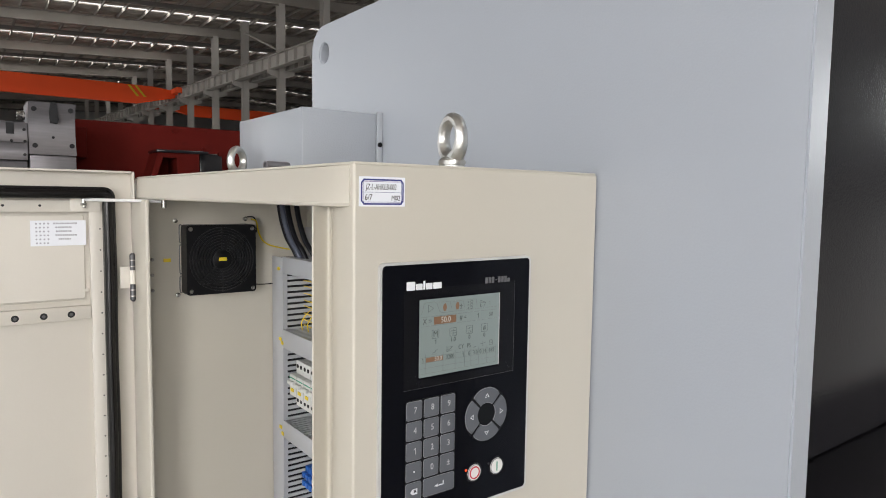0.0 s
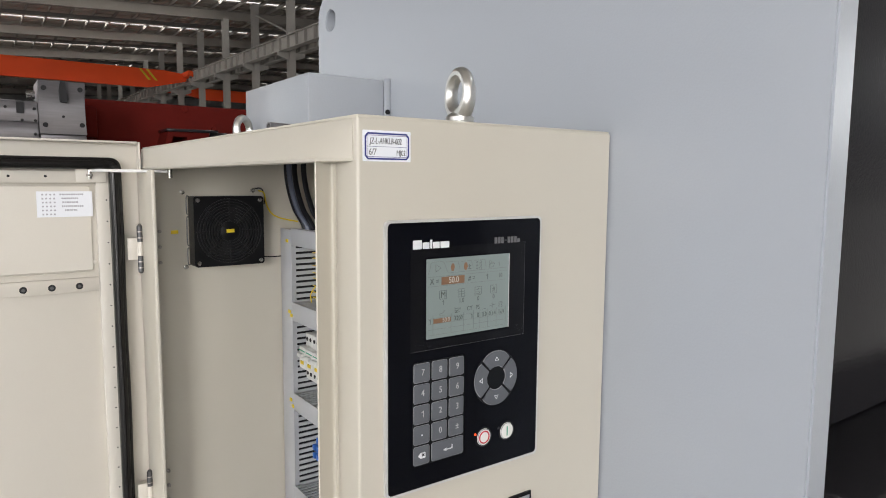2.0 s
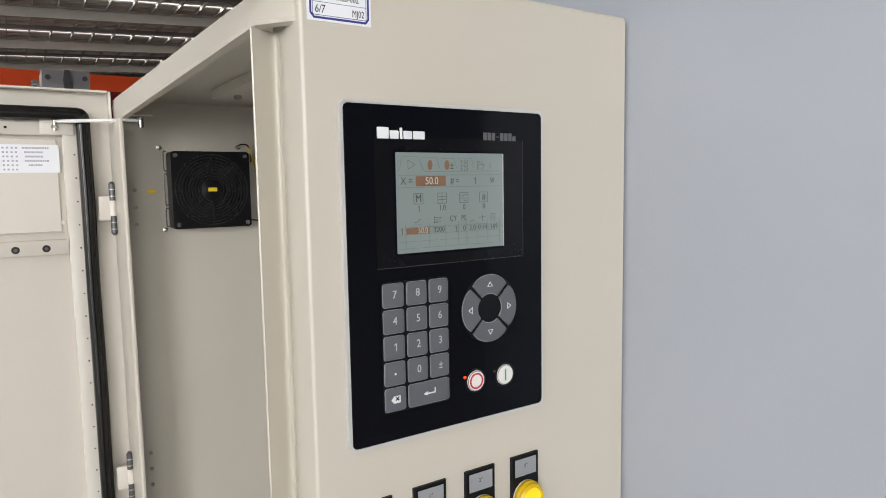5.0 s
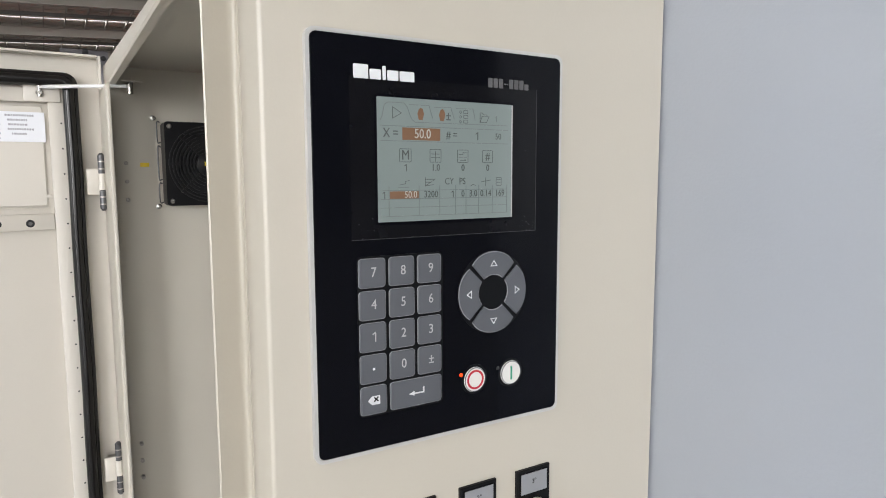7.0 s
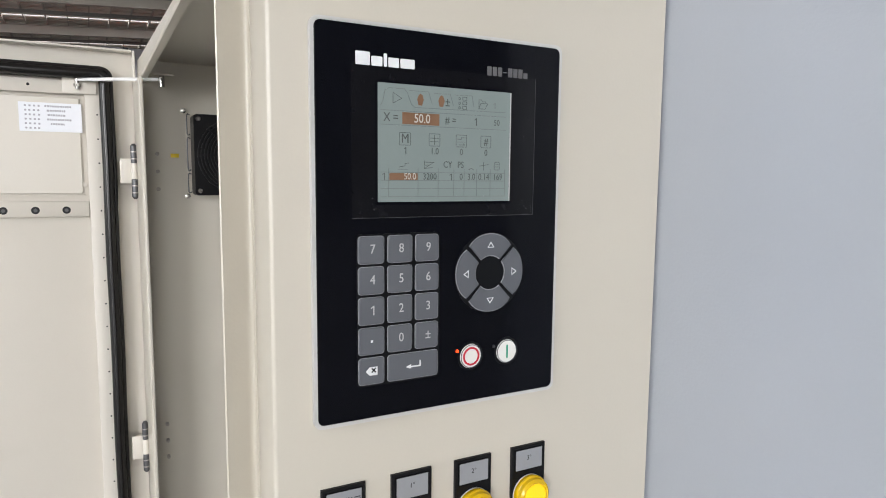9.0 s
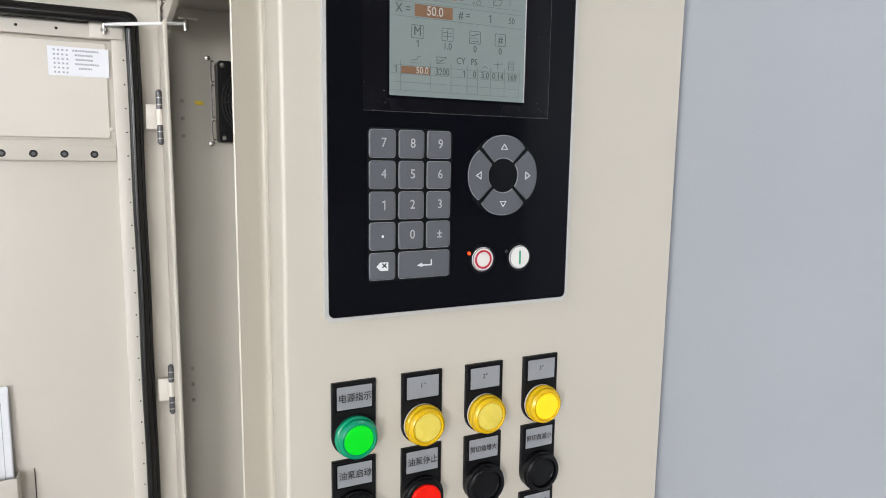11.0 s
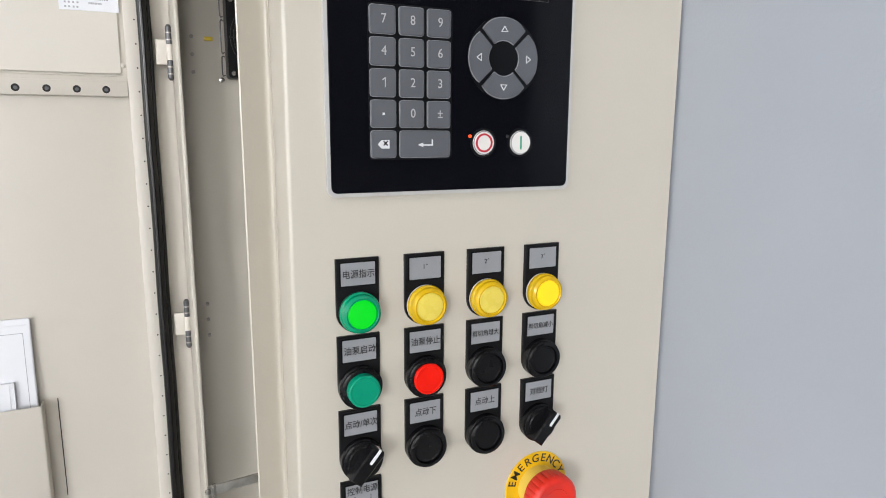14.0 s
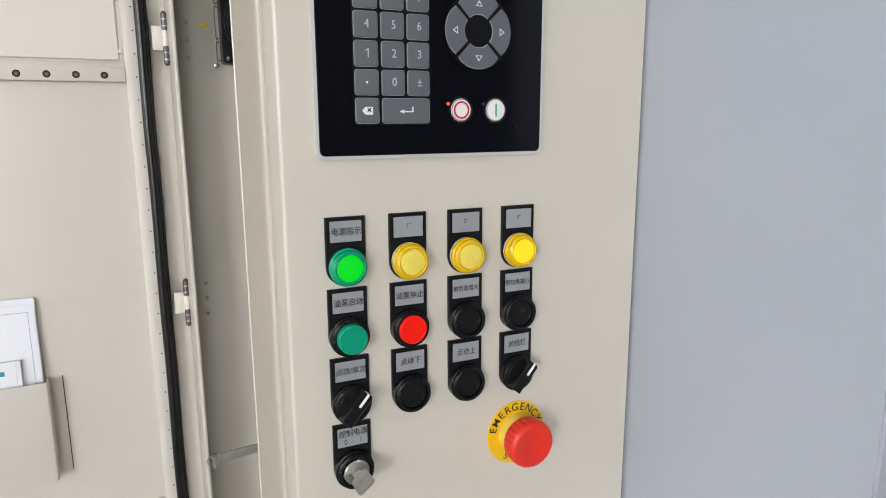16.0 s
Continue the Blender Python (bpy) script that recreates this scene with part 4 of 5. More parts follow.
for bx, ring in ((0.5822, True), (0.6148, False)):
    bz = 1.2667
    k = part("stop_key" if ring else "start_key", olathe([(0.0093, 0), (0.0093, 0.0006), (0.0086, 0.0014), (0, 0.0015)], (bx, HY, bz), (0, -1, 0), 36), WHITECAP, hmi)
    part("surround", olathe([(0.0112, 0), (0.0112, 0.0004), (0.0094, 0.0005)], (bx, HY, bz), (0, -1, 0), 36), KEYWELL, k)
    part("ring", oslab(circle(bx, bz, 0.0090), HY - 0.0015, HY - 0.0010, hole=circle(bx, bz, 0.0085)), KEYGREY, k)
    if ring:
        part("symbol", oslab(circle(bx, bz, 0.0072), HY - 0.0018, HY - 0.0012, hole=circle(bx, bz, 0.0057)), REDPRINT, k)
    else:
        part("symbol", obox(bx - 0.0007, HY - 0.0018, bz - 0.0052, bx + 0.0007, HY - 0.0012, bz + 0.0052), GREENPRINT, k)
    part("led", olathe([(0.0013, 0), (0.0013, 0.0005), (0, 0.0008)], (bx - 0.0116, HY, bz + 0.0050), (0, -1, 0), 14), REDLED if ring else DARKLED, hmi)

# ---- buttons and lamps ----
COLX = (0.4810, 0.5345, 0.5880, 0.6408)
ROWZ = (1.1838, 1.1255, 1.0670, 1.0085)
CELLH = 0.0400


def holder(th, cx, top, body, extra=""):
    """The black label holder with its grey insert and printed words, which every control sits in."""
    w = 0.0165
    cz = top - CELLH
    pts = [(cx - w, top), (cx - w, cz)] + [(cx + w * math.cos(radians(a)), cz + w * math.sin(radians(a))) for a in range(190, 351, 10)] + [(cx + w, cz), (cx + w, top)]
    h = part("label_holder", oslab(pts[::-1], FY - 0.0032, FY - 0.0001, chamfer=0.0008), BLACKPLASTIC, th)
    part("holder_window", oslab(rrect(cx - 0.0140, top - 0.0208, cx + 0.0140, top - 0.0022, 0.0006), FY - 0.0037, FY - 0.0030, hole=rrect(cx - 0.0131, top - 0.0200, cx + 0.0131, top - 0.0030, 0.0004)), BLACKGLOSS, h)
    ins = part("label_insert", obox(cx - 0.0131, FY - 0.0034, top - 0.0200, cx + 0.0131, FY - 0.0030, top - 0.0030), LEGENDGREY, h)
    if extra:
        part("lettering", text_bm(body, cx + 0.0006, FY - 0.0036, top - 0.0085, 0.0068, 0.008, squeeze=0.92), INK, h)
        part("lettering", text_bm(extra, cx + 0.0006, FY - 0.0036, top - 0.0158, 0.0066, 0.0, squeeze=0.92), INK, h)
    elif len(body) >= 5 and "/" not in body:
        part("lettering", text_bm(body, cx, FY - 0.0036, top - 0.0120, 0.0056, 0.008, squeeze=0.88), INK, h)
    elif body[0].isdigit():
        part("lettering", text_bm(body, cx, FY - 0.0036, top - 0.0105, 0.0052, 0.004), INK, h)
    else:
        part("lettering", text_bm(body, cx + 0.0004, FY - 0.0036, top - 0.0120, 0.0068, 0.010, squeeze=0.92 if len(body) < 5 else 0.9), INK, h)
    return cz


def collar(th, cx, cz, m=BLACKPLASTIC, h=0.0085, r=0.0168):
    return part("collar", olathe([(r, 0), (r, h * 0.55), (r - 0.0012, h * 0.6), (r - 0.0012, h * 0.9), (r - 0.0026, h), (0.0124, h), (0.0124, h - 0.003), (0, h - 0.003)], (cx, FY - 0.0032, cz), (0, -1, 0), 44), m, th)


def lamp(c, r, body, lens, facem, label):
    cx, top = COLX[c], ROWZ[r]
    th = thing("indicator_lamp", (cx, FY, top - CELLH), label, "indicator lamp", "indicator lamps")
    cz = holder(th, cx, top, body)
    y = FY - 0.0032
    part("seal", olathe([(0.0153, 0), (0.0153, 0.0012), (0.0145, 0.0014)], (cx, y, cz), (0, -1, 0), 40), WHITECAP if c else BLACKPLASTIC, th)
    part("lens", olathe([(0.0152, 0.0012), (0.0154, 0.0036), (0.0157, 0.0042), (0.0152, 0.0056), (0.0146, 0.0060), (0.0143, 0.0092), (0.0128, 0.0106), (0.0122, 0.0110), (0.0116, 0.0104), (0.0110, 0.0104), (0.0108, 0.0090)], (cx, y, cz), (0, -1, 0), 48), lens, th)
    part("lamp_face", olathe([(0.0109, 0.006), (0.0109, 0.0098), (0.0102, 0.0106), (0.006, 0.0110), (0, 0.0111)], (cx, y, cz), (0, -1, 0), 40), facem, th)


def push(c, r, body, capm, label, tall=0.0):
    cx, top = COLX[c], ROWZ[r]
    th = thing("push_button", (cx, FY, top - CELLH), label, "push button", "push buttons")
    cz = holder(th, cx, top, body)
    collar(th, cx, cz, BLACKGLOSS, 0.0088 if not tall else 0.0068)
    y = FY - 0.0032
    h = 0.0070 + tall
    part("cap", olathe([(0.0123, 0.003), (0.0123, h - 0.0008), (0.0114, h), (0.0104, h), (0.0100, h - 0.0004), (0, h - 0.0004)], (cx, y, cz), (0, -1, 0), 40), capm, th)


def selector(c, r, body, label, angle):
    cx, top = COLX[c], ROWZ[r]
    th = thing("selector_switch", (cx, FY, top - CELLH), label, "selector switch", "selector switches")
    cz = holder(th, cx, top, body)
    collar(th, cx, cz, BLACKGLOSS, 0.0068)
    y = FY - 0.0032
    m = Matrix.Translation((cx, y, cz)) @ pose(0, 0, 0, 0, angle, 0)
    bm = olathe([(0.0122, 0.004), (0.0122, 0.0066), (0.0114, 0.0074), (0, 0.0074)], (0, 0, 0), (0, -1, 0), 40)
    bm.transform(m)
    part("dial", bm, BLACKGLOSS, th)
    bm = bmesh.new()
    slab(bm, [(-0.0056, -0.0150), (0.0056, -0.0150), (0.0060, 0.0135), (0.0040, 0.0156), (-0.0040, 0.0156), (-0.0060, 0.0135)], -0.0170, -0.0070, chamfer=0.0012)
    bm.transform(m)
    part("handle", bm, BLACKGLOSS, th)
    bm = obox(-0.0012, -0.0176, 0.0030, 0.0012, -0.0168, 0.0142, 0.0003)
    box(bm, -0.0012, -0.0173, 0.0138, 0.0012, -0.0100, 0.0158, 0.0003)
    bm.transform(m)
    part("pointer", bm, PRINTWHITE, th, "white pointer stripe")


lamp(0, 0, "电源指示", GREENLENS, LITGREEN, "lit green indicator lamp in a black labelled holder")
lamp(1, 0, "1°", YELLOWLENS, PALEYELLOW, "unlit yellow indicator lamp in a black labelled holder")
lamp(2, 0, "2°", YELLOWLENS, PALEYELLOW, "unlit yellow indicator lamp in a black labelled holder")
lamp(3, 0, "3°", YELLOWLENS, LITYELLOW, "lit yellow indicator lamp in a black labelled holder")
push(0, 1, "油泵启动", GREENCAP, "raised green push button in a black labelled holder", 0.006)
push(1, 1, "油泵停止", REDCAP, "red push button in a black labelled holder", 0.0025)
push(2, 1, "剪切角增大", BLACKGLOSS, "black push button in a black labelled holder")
push(3, 1, "剪切角减小", BLACKGLOSS, "black push button in a black labelled holder")
selector(0, 2, "点动/单次", "black rotary selector with white pointer turned aside", 40)
push(1, 2, "点动下", BLACKGLOSS, "black push button in a black labelled holder")
push(2, 2, "点动上", BLACKGLOSS, "black push button in a black labelled holder")
selector(3, 2, "对线灯", "black rotary selector with white pointer turned aside", 40)

# key switch
cx, top = COLX[0], ROWZ[3]
ks = thing("key_switch", (cx, FY, top - CELLH), "black key switch with a steel key in it", "key switch")
cz = holder(ks, cx, top, "控制电源", "0      1")
collar(ks, cx, cz, BLACKGLOSS, 0.0095)
y = FY - 0.0032
part("lock_barrel", olathe([(0.0112, 0.005), (0.0112, 0.0100), (0.0100, 0.0112), (0.0035, 0.0112), (0.0030, 0.0100), (0, 0.0100)], (cx, y, cz), (0, -1, 0), 40), CHROME, ks)
ca, sa = math.cos(radians(38)), math.sin(radians(38))
m = Matrix(((ca, -sa, 0, cx), (0, 0, -1, y - 0.0105), (sa, ca, 0, cz), (0, 0, 0, 1)))
kk = bmesh.new()
box(kk, -0.0040, -0.0011, -0.001, 0.0040, 0.0011, 0.006, 0.0003)
kk.transform(m)
key_shank = part("key_shank", kk, NICKEL, ks)
kk = oslab(rrect(-0.0082, 0.0050, 0.0082, 0.0265, 0.0028), -0.0013, 0.0013, chamfer=0.0005)
kk.transform(m)
bow = part("key_bow", kk, NICKEL, ks, "flat nickel key bow with a stamped mark")
for k in range(4):
    kk = bmesh.new()
    box(kk, -0.0046 + 0.0024 * k, 0.0014, 0.0115, -0.0032 + 0.0024 * k, 0.0018, 0.0155, 0.0001)
    kk.transform(m)
    part("stamped_bar", kk, NICKEL, bow)

# emergency stop
ex, ez = 0.6432, 0.9650
es = thing("emergency_stop_button", (ex, FY, ez), "red mushroom emergency stop on a round yellow plate", "emergency stop")
plate = part("yellow_plate", olathe([(0.0312, 0), (0.0312, 0.0008), (0.0306, 0.0013), (0, 0.0013)], (ex, FY - 0.0001, ez), (0, -1, 0), 64), ESTOPYELLOW, es)


def arc_text(body, radius, centre, step, size, inward):
    for i, ch in enumerate(body):
        a = centre + (i - (len(body) - 1) / 2) * step * (-1 if not inward else 1)
        px, pz = ex + radius * math.cos(radians(a)), ez + radius * math.sin(radians(a))
        part("letter", text_bm(ch, px, FY - 0.0016, pz, size, 0.006, turn=(90 - a) if not inward else (-90 - a)), INK, plate)


arc_text("EMERGENCY", 0.0255, 94, 18.0, 0.0106, False)
arc_text("STOP", 0.0250, 270, 18.0, 0.0096, True)
part("collar", olathe([(0.0188, 0.001), (0.0188, 0.0065), (0.0185, 0.0080), (0.0185, 0.0155), (0.012, 0.0155)], (ex, FY, ez), (0, -1, 0), 48), COLLARYELLOW, es, "pale yellow collar")
bm = bmesh.new()
n = 144
prof = [(0.0155, 0.0145), (0.0212, 0.0150), (0.0222, 0.0165), (0.0226, 0.0215), (0.0229, 0.0260), (0.0226, 0.0292), (0.0212, 0.0316), (0.0190, 0.0328), (0.0172, 0.0330), (0.0162, 0.0325), (0.0, 0.0322)]
lathe(bm, prof, (ex, FY, ez), (0, -1, 0), n)
for v in bm.verts:
    d = FY - v.co.y
    r = math.hypot(v.co.x - ex, v.co.z - ez)
    if 0.018 < d < 0.030 and r > 0.0195:
        a = math.atan2(v.co.z - ez, v.co.x - ex)
        s = 1 - 0.05 * max(0.0, math.cos(24 * a)) ** 2 * (1 if d < 0.0275 else 0.35)
        v.co.x, v.co.z = ex + (v.co.x - ex) * s, ez + (v.co.z - ez) * s
cap = part("mushroom_head", bm, MUSHROOM, es, "red ribbed mushroom head")
for s in (0, 180):
    pts = []
    for i in range(13):
        a = radians(s + 20 + 110 * i / 12)
        pts.append((ex + 0.0115 * math.cos(a), FY - 0.0321, ez + 0.0115 * math.sin(a)))
    part("turn_arrow", sweep(bmesh.new(), pts, 0.0007, 6, 2), MUSHROOM, cap)

# ---- cabinet door, standing open ----
DX1, DX0, DYI, DTOP, DBOT = 0.409, -0.40, 1.552, 1.612, 0.10
door = part("door", obox(DX0, DYI, DBOT, DX1, DYI + 0.003, DTOP, 0.001), DOORPAINT, cab, "open beige cabinet door showing its inner side")
part("hinge_edge", obox(DX1 - 0.003, DYI - 0.022, DBOT, DX1 + 0.001, DYI - 0.0005, DTOP, 0.0015), DOORPAINT, door)
part("free_edge", obox(DX0, DYI - 0.022, DBOT, DX0 + 0.004, DYI - 0.0005, DTOP, 0.0015), DOORPAINT, door)
part("top_edge", obox(DX0 + 0.005, DYI - 0.022, DTOP - 0.003, DX1 - 0.004, DYI - 0.0005, DTOP + 0.001, 0.0015), DOORPAINT, door)
part("bottom_edge", obox(DX0 + 0.005, DYI - 0.022, DBOT - 0.001, DX1 - 0.004, DYI - 0.0005, DBOT + 0.003, 0.0015), DOORPAINT, door)
# rubber seal
gx, gz = 0.3615, 1.568


def seal_path(x, y, z, r):
    """Along the top of the door, round its corner and down the hinge side."""
    top = [(x - d, y, z) for d in (0.74, 0.6, 0.45, 0.3, 0.15, 0.06, r + 0.008)]
    bend = [(x - r + r * math.sin(radians(a)), y, z - r + r * math.cos(radians(a))) for a in (0, 30, 60, 90)]
    down = [(x, y, z - r - d) for d in (0.008, 0.04)]
    return top + bend + down + [(x + 0.0006 * math.sin(k * 1.7), y, z - r - 0.04 - 0.09 * k) for k in range(1, 16)]


pts = seal_path(gx, DYI - 0.024, gz, 0.010)
part("seal", sweep(bmesh.new(), pts, 0.0088, 12, 5), RUBBER, door, "black rubber door seal")
pts = seal_path(gx + 0.0085, DYI - 0.021, gz + 0.0085, 0.014)
part("seal_base", obox(gx - 0.008, DYI - 0.020, DBOT + 0.06, gx + 0.013, DYI - 0.0005, gz - 0.012, 0.001), RUBBER, door)
part("seal_base", obox(DX0 + 0.02, DYI - 0.020, gz - 0.008, gx - 0.010, DYI - 0.0005, gz + 0.009, 0.001), RUBBER, door)
part("seal_bead", sweep(bmesh.new(), pts, 0.0052, 10, 5), RUBBER, door)
# stiffening frame
RY0, RY1 = DYI - 0.012, DYI - 0.001


def punched(bm, x0, x1, z0, z1):
    box(bm, x0, RY0, z0, x1, RY1, z1, 0.0012)


part("frame_stile", obox(0.332, RY0, 0.14, 0.356, RY1, 1.556, 0.0012), DOORPAINT, door)
part("frame_stile", obox(DX0 + 0.04, RY0, 0.14, DX0 + 0.064, RY1, 1.556, 0.0012), DOORPAINT, door)
part("frame_rail", obox(DX0 + 0.065, RY0 - 0.0006, 1.534, 0.331, RY1, 1.556, 0.0012), DOORPAINT, door)
part("frame_rail", obox(DX0 + 0.065, RY0 - 0.0006, 1.331, 0.331, RY1, 1.3565, 0.0012), DOORPAINT, door)
part("frame_rail", obox(DX0 + 0.065, RY0 - 0.0006, 0.478, 0.331, RY1, 0.5035, 0.0012), DOORPAINT, door)
part("corner_tab", obox(0.300, RY0 - 0.004, 1.535, 0.350, RY0 - 0.001, 1.560, 0.0008), DOORPAINT, door)
# flat dark discs and a strip stand for shade in the door's holes and slit
for k in range(26):
    z = 1.502 - 0.0405 * k
    if z > 0.16:
        part("punched_hole", olathe([(0.0014, 0), (0.0014, 0.0004), (0, 0.0004)], (0.349, RY0, z), (0, -1, 0), 10), INNERSHADE, door)
for k in range(11):
    hx = 0.297 - 0.0445 * k
    part("rail_hole", olathe([(0.0062, 0), (0.0062, 0.0005), (0, 0.0005)], (hx, RY0 - 0.0005, 1.342), (0, -1, 0), 20), INNERSHADE, door)
    part("insert", olathe([(0.0030, 0.0004), (0.0030, 0.0010), (0.0015, 0.0010)], (hx, RY0 - 0.0005, 1.3418), (0, -1, 0), 12), HINGESTEEL, door)
for hx in (0.252, 0.196, 0.12, 0.04):
    part("punched_hole", olathe([(0.0024, 0), (0.0024, 0.0004), (0, 0.0004)], (hx, RY0 - 0.0006, 1.546), (0, -1, 0), 10), INNERSHADE, door)
part("stud", olathe([(0.004, 0), (0.004, 0.003), (0, 0.0045)], (0.326, DYI - 0.0005, 1.385), (0, -1, 0), 12), DOORPAINT, door)
part("slit", obox(0.1748, DYI - 0.0012, 0.603, 0.1762, DYI - 0.0002, 0.794), INNERSHADE, door)
part("panel_lip", obox(0.0, DYI - 0.0030, 1.3650, 0.326, DYI - 0.0002, 1.3675, 0.0006), DOORPAINT, door)
part("inner_panel", oslab(rrect(DX0 + 0.07, 1.369, 0.3235, 1.529, 0.004), DYI - 0.004, DYI - 0.0002, chamfer=0.0015), DOORPAINT, door)

# type plate on the door
tp = thing("type_plate", (0.237, DYI, 1.471), "white paper type plate with rows of print", "label")
part("sheet", obox(0.2365, DYI - 0.0052, 1.4715, 0.3262, DYI - 0.0044, 1.5185), PAPER, tp)
random.seed(5)
for k in range(6):
    z = 1.5130 - 0.0072 * k
    for j in range(4 if k else 4):
        xx = 0.2440 + j * 0.0062 + 0.001 * random.random()
        part("print_bar", obox(xx, DYI - 0.0056, z - 0.0017, xx + 0.0028, DYI - 0.0052, z + 0.0012), PAPERPRINT, tp)
    w = (0.038, 0.026, 0.024, 0.034, 0.018, 0.0)[k]
    x0 = (0.273, 0.276, 0.277, 0.276, 0.281, 0.28)[k]
    xx = x0
    while xx < x0 + w:
        d = 0.0018 + 0.0016 * random.random()
        part("print_bar", obox(xx, DYI - 0.0056, z - 0.0016, xx + d, DYI - 0.0052, z + 0.0014), PAPERPRINT, tp)
        xx += d + 0.0009


# hinges
def hinge(zc):
    th = part("hinge", obox(0.3795, 1.524, zc - 0.0215, 0.4005, 1.530, zc + 0.0215, 0.002), DOORPAINT, cab, "beige hinge leaf with a grey steel barrel")
    for k in range(2):
        z0 = zc - 0.044 + 0.058 * k
        bm = olathe([(0.0024, -0.004), (0.0054, 0), (0.0054, 0.029), (0.0024, 0.033)], (0.4020, 1.525, z0), (0, 0, 1), 16)
        part("barrel", bm, HINGESTEEL, th)
        for dz in (0.006, 0.018):
            bm = olathe([(0.0058, 0), (0.0058, 0.0022)], (0.4020, 1.525, z0 + dz), (0, 0, 1), 16)
            part("pin_ring", bm, NICKEL, th)
    part("knuckle", olathe([(0.0056, 0), (0.0056, 0.027)], (0.4020, 1.525, zc - 0.0135), (0, 0, 1), 16), DOORPAINT, th)
    part("bracket", obox(0.388, 1.530, zc - 0.016, 0.400, DYI - 0.0003, zc + 0.016, 0.001), DOORPAINT, th)


for zc in (1.408, 0.915, 0.40):
    hinge(zc)

# stay rod at the top, and the flat lock arm lower down
st = thing("door_stay", (0.318, 1.52, 1.556), "thin bright steel door stay between cabinet and door", "door stay")
part("bar", sweep(bmesh.new(), [(0.320, 1.535, 1.5575), (0.380, 1.490, 1.5570), (0.443, 1.446, 1.5560)], 0.0030, 8, 6), POLISHED, st)
part("pivot", olathe([(0.0045, -0.012), (0.0045, 0.006), (0.003, 0.007)], (0.443, 1.446, 1.556), (0, 0, 1), 14), CHROME, st)
part("pivot_bolt", olathe([(0.0035, -0.014), (0.0035, 0.004)], (0.322, 1.533, 1.556), (0, 0, 1), 12), CHROME, st)
part("nut", olathe([(0.0055, -0.010), (0.0055, -0.005)], (0.322, 1.533, 1.556), (0, 0, 1), 6), CHROME, st)
part("tab", obox(0.432, 1.440, 1.5635, 0.462, 1.452, 1.566, 0.0005), BEIGE, st)
arm = thing("lock_arm", (0.407, 1.30, 0.69), "flat galvanised steel lock arm in the open cabinet", "lock arm")
bm = bmesh.new()
d = Vector((0.28, 0.0, 0.028))
slab(bm, [(0.404, 0.6835), (0.4015, 0.690), (0.404, 0.6965), (0.409, 0.698), (0.70, 0.720), (0.70, 0.704), (0.409, 0.682)], 1.298, 1.3015, chamfer=0.0004)
part("bar", bm, ZINC, arm)
part("bolt", olathe([(0.003, -0.013), (0.003, 0.013)], (0.4145, 1.295, 0.690), (0, 0, 1), 12), CHROME, arm)
part("bolt_head", olathe([(0.005, 0), (0.005, 0.003), (0, 0.004)], (0.405, 1.298, 0.690), (0, -1, 0), 12), CHROME, arm)
part("bearing", obox(0.69, 1.29, 0.69, 0.764, 1.31, 0.735, 0.002), ZINC, arm)

# document pocket and papers
pk = thing("document_pocket", (0.147, DYI, 0.598), "beige sheet-metal document pocket on the door", "document pocket")
part("front", obox(-0.21, DYI - 0.034, 0.600, 0.1530, DYI - 0.032, 0.795, 0.0008), DOORPAINT, pk)
part("side", obox(0.1520, DYI - 0.0315, 0.600, 0.1540, DYI - 0.0005, 0.795, 0.0006), DOORPAINT, pk)
part("side", obox(-0.210, DYI - 0.0315, 0.600, -0.208, DYI - 0.0005, 0.795, 0.0006), DOORPAINT, pk)
part("bottom", obox(-0.207, DYI - 0.0315, 0.600, 0.1515, DYI - 0.0005, 0.602), DOORPAINT, pk)


def leaned(bm, yb):
    for v in bm.verts:
        v.co.y += (v.co.z - 0.61) * 0.03
    return bm


dc = thing("document_folder", (0.139, DYI - 0.015, 0.603), "white documents standing in the door pocket", "documents")
part("sleeve", leaned(oslab(rrect(-0.085, 0.604, 0.1465, 0.950, 0.004), DYI - 0.019, DYI - 0.0165), 0), PAPER, dc)
part("sheet", leaned(oslab(rrect(-0.080, 0.604, 0.1450, 0.939, 0.001), DYI - 0.0205, DYI - 0.0195), 0), PAPER, dc)
part("print_frame", leaned(oslab(rrect(-0.070, 0.620, 0.1350, 0.925, 0.001), DYI - 0.0209, DYI - 0.0203, hole=rrect(-0.0692, 0.6208, 0.1342, 0.9242, 0.001)), 0), PAPERPRINT, dc)
bk = thing("booklet", (0.108, DYI - 0.024, 0.603), "white booklet with a teal stripe on its cover", "booklet")
part("pages", leaned(oslab(rrect(-0.040, 0.604, 0.1150, 0.840, 0.001), DYI - 0.0290, DYI - 0.0225), 0), PAPER, bk)
part("cover", leaned(oslab(rrect(-0.040, 0.604, 0.1080, 0.840, 0.001), DYI - 0.0300, DYI - 0.0291), 0), PAPER, bk)
part("stripe", leaned(obox(-0.030, DYI - 0.0306, 0.815, 0.090, DYI - 0.0299, 0.8235), 0), TEAL, bk)

# ---- inside the cabinet ----
fan = thing("cabinet_fan", (0.575, 1.50, 1.438), "square black axial fan behind a round plastic guard", "fan")
FX0, FX1, FZ0, FZ1, FF, FB = 0.4970, 0.6390, 1.3665, 1.5085, 1.499, 1.5395
fcx, fcz = (FX0 + FX1) / 2, (FZ0 + FZ1) / 2
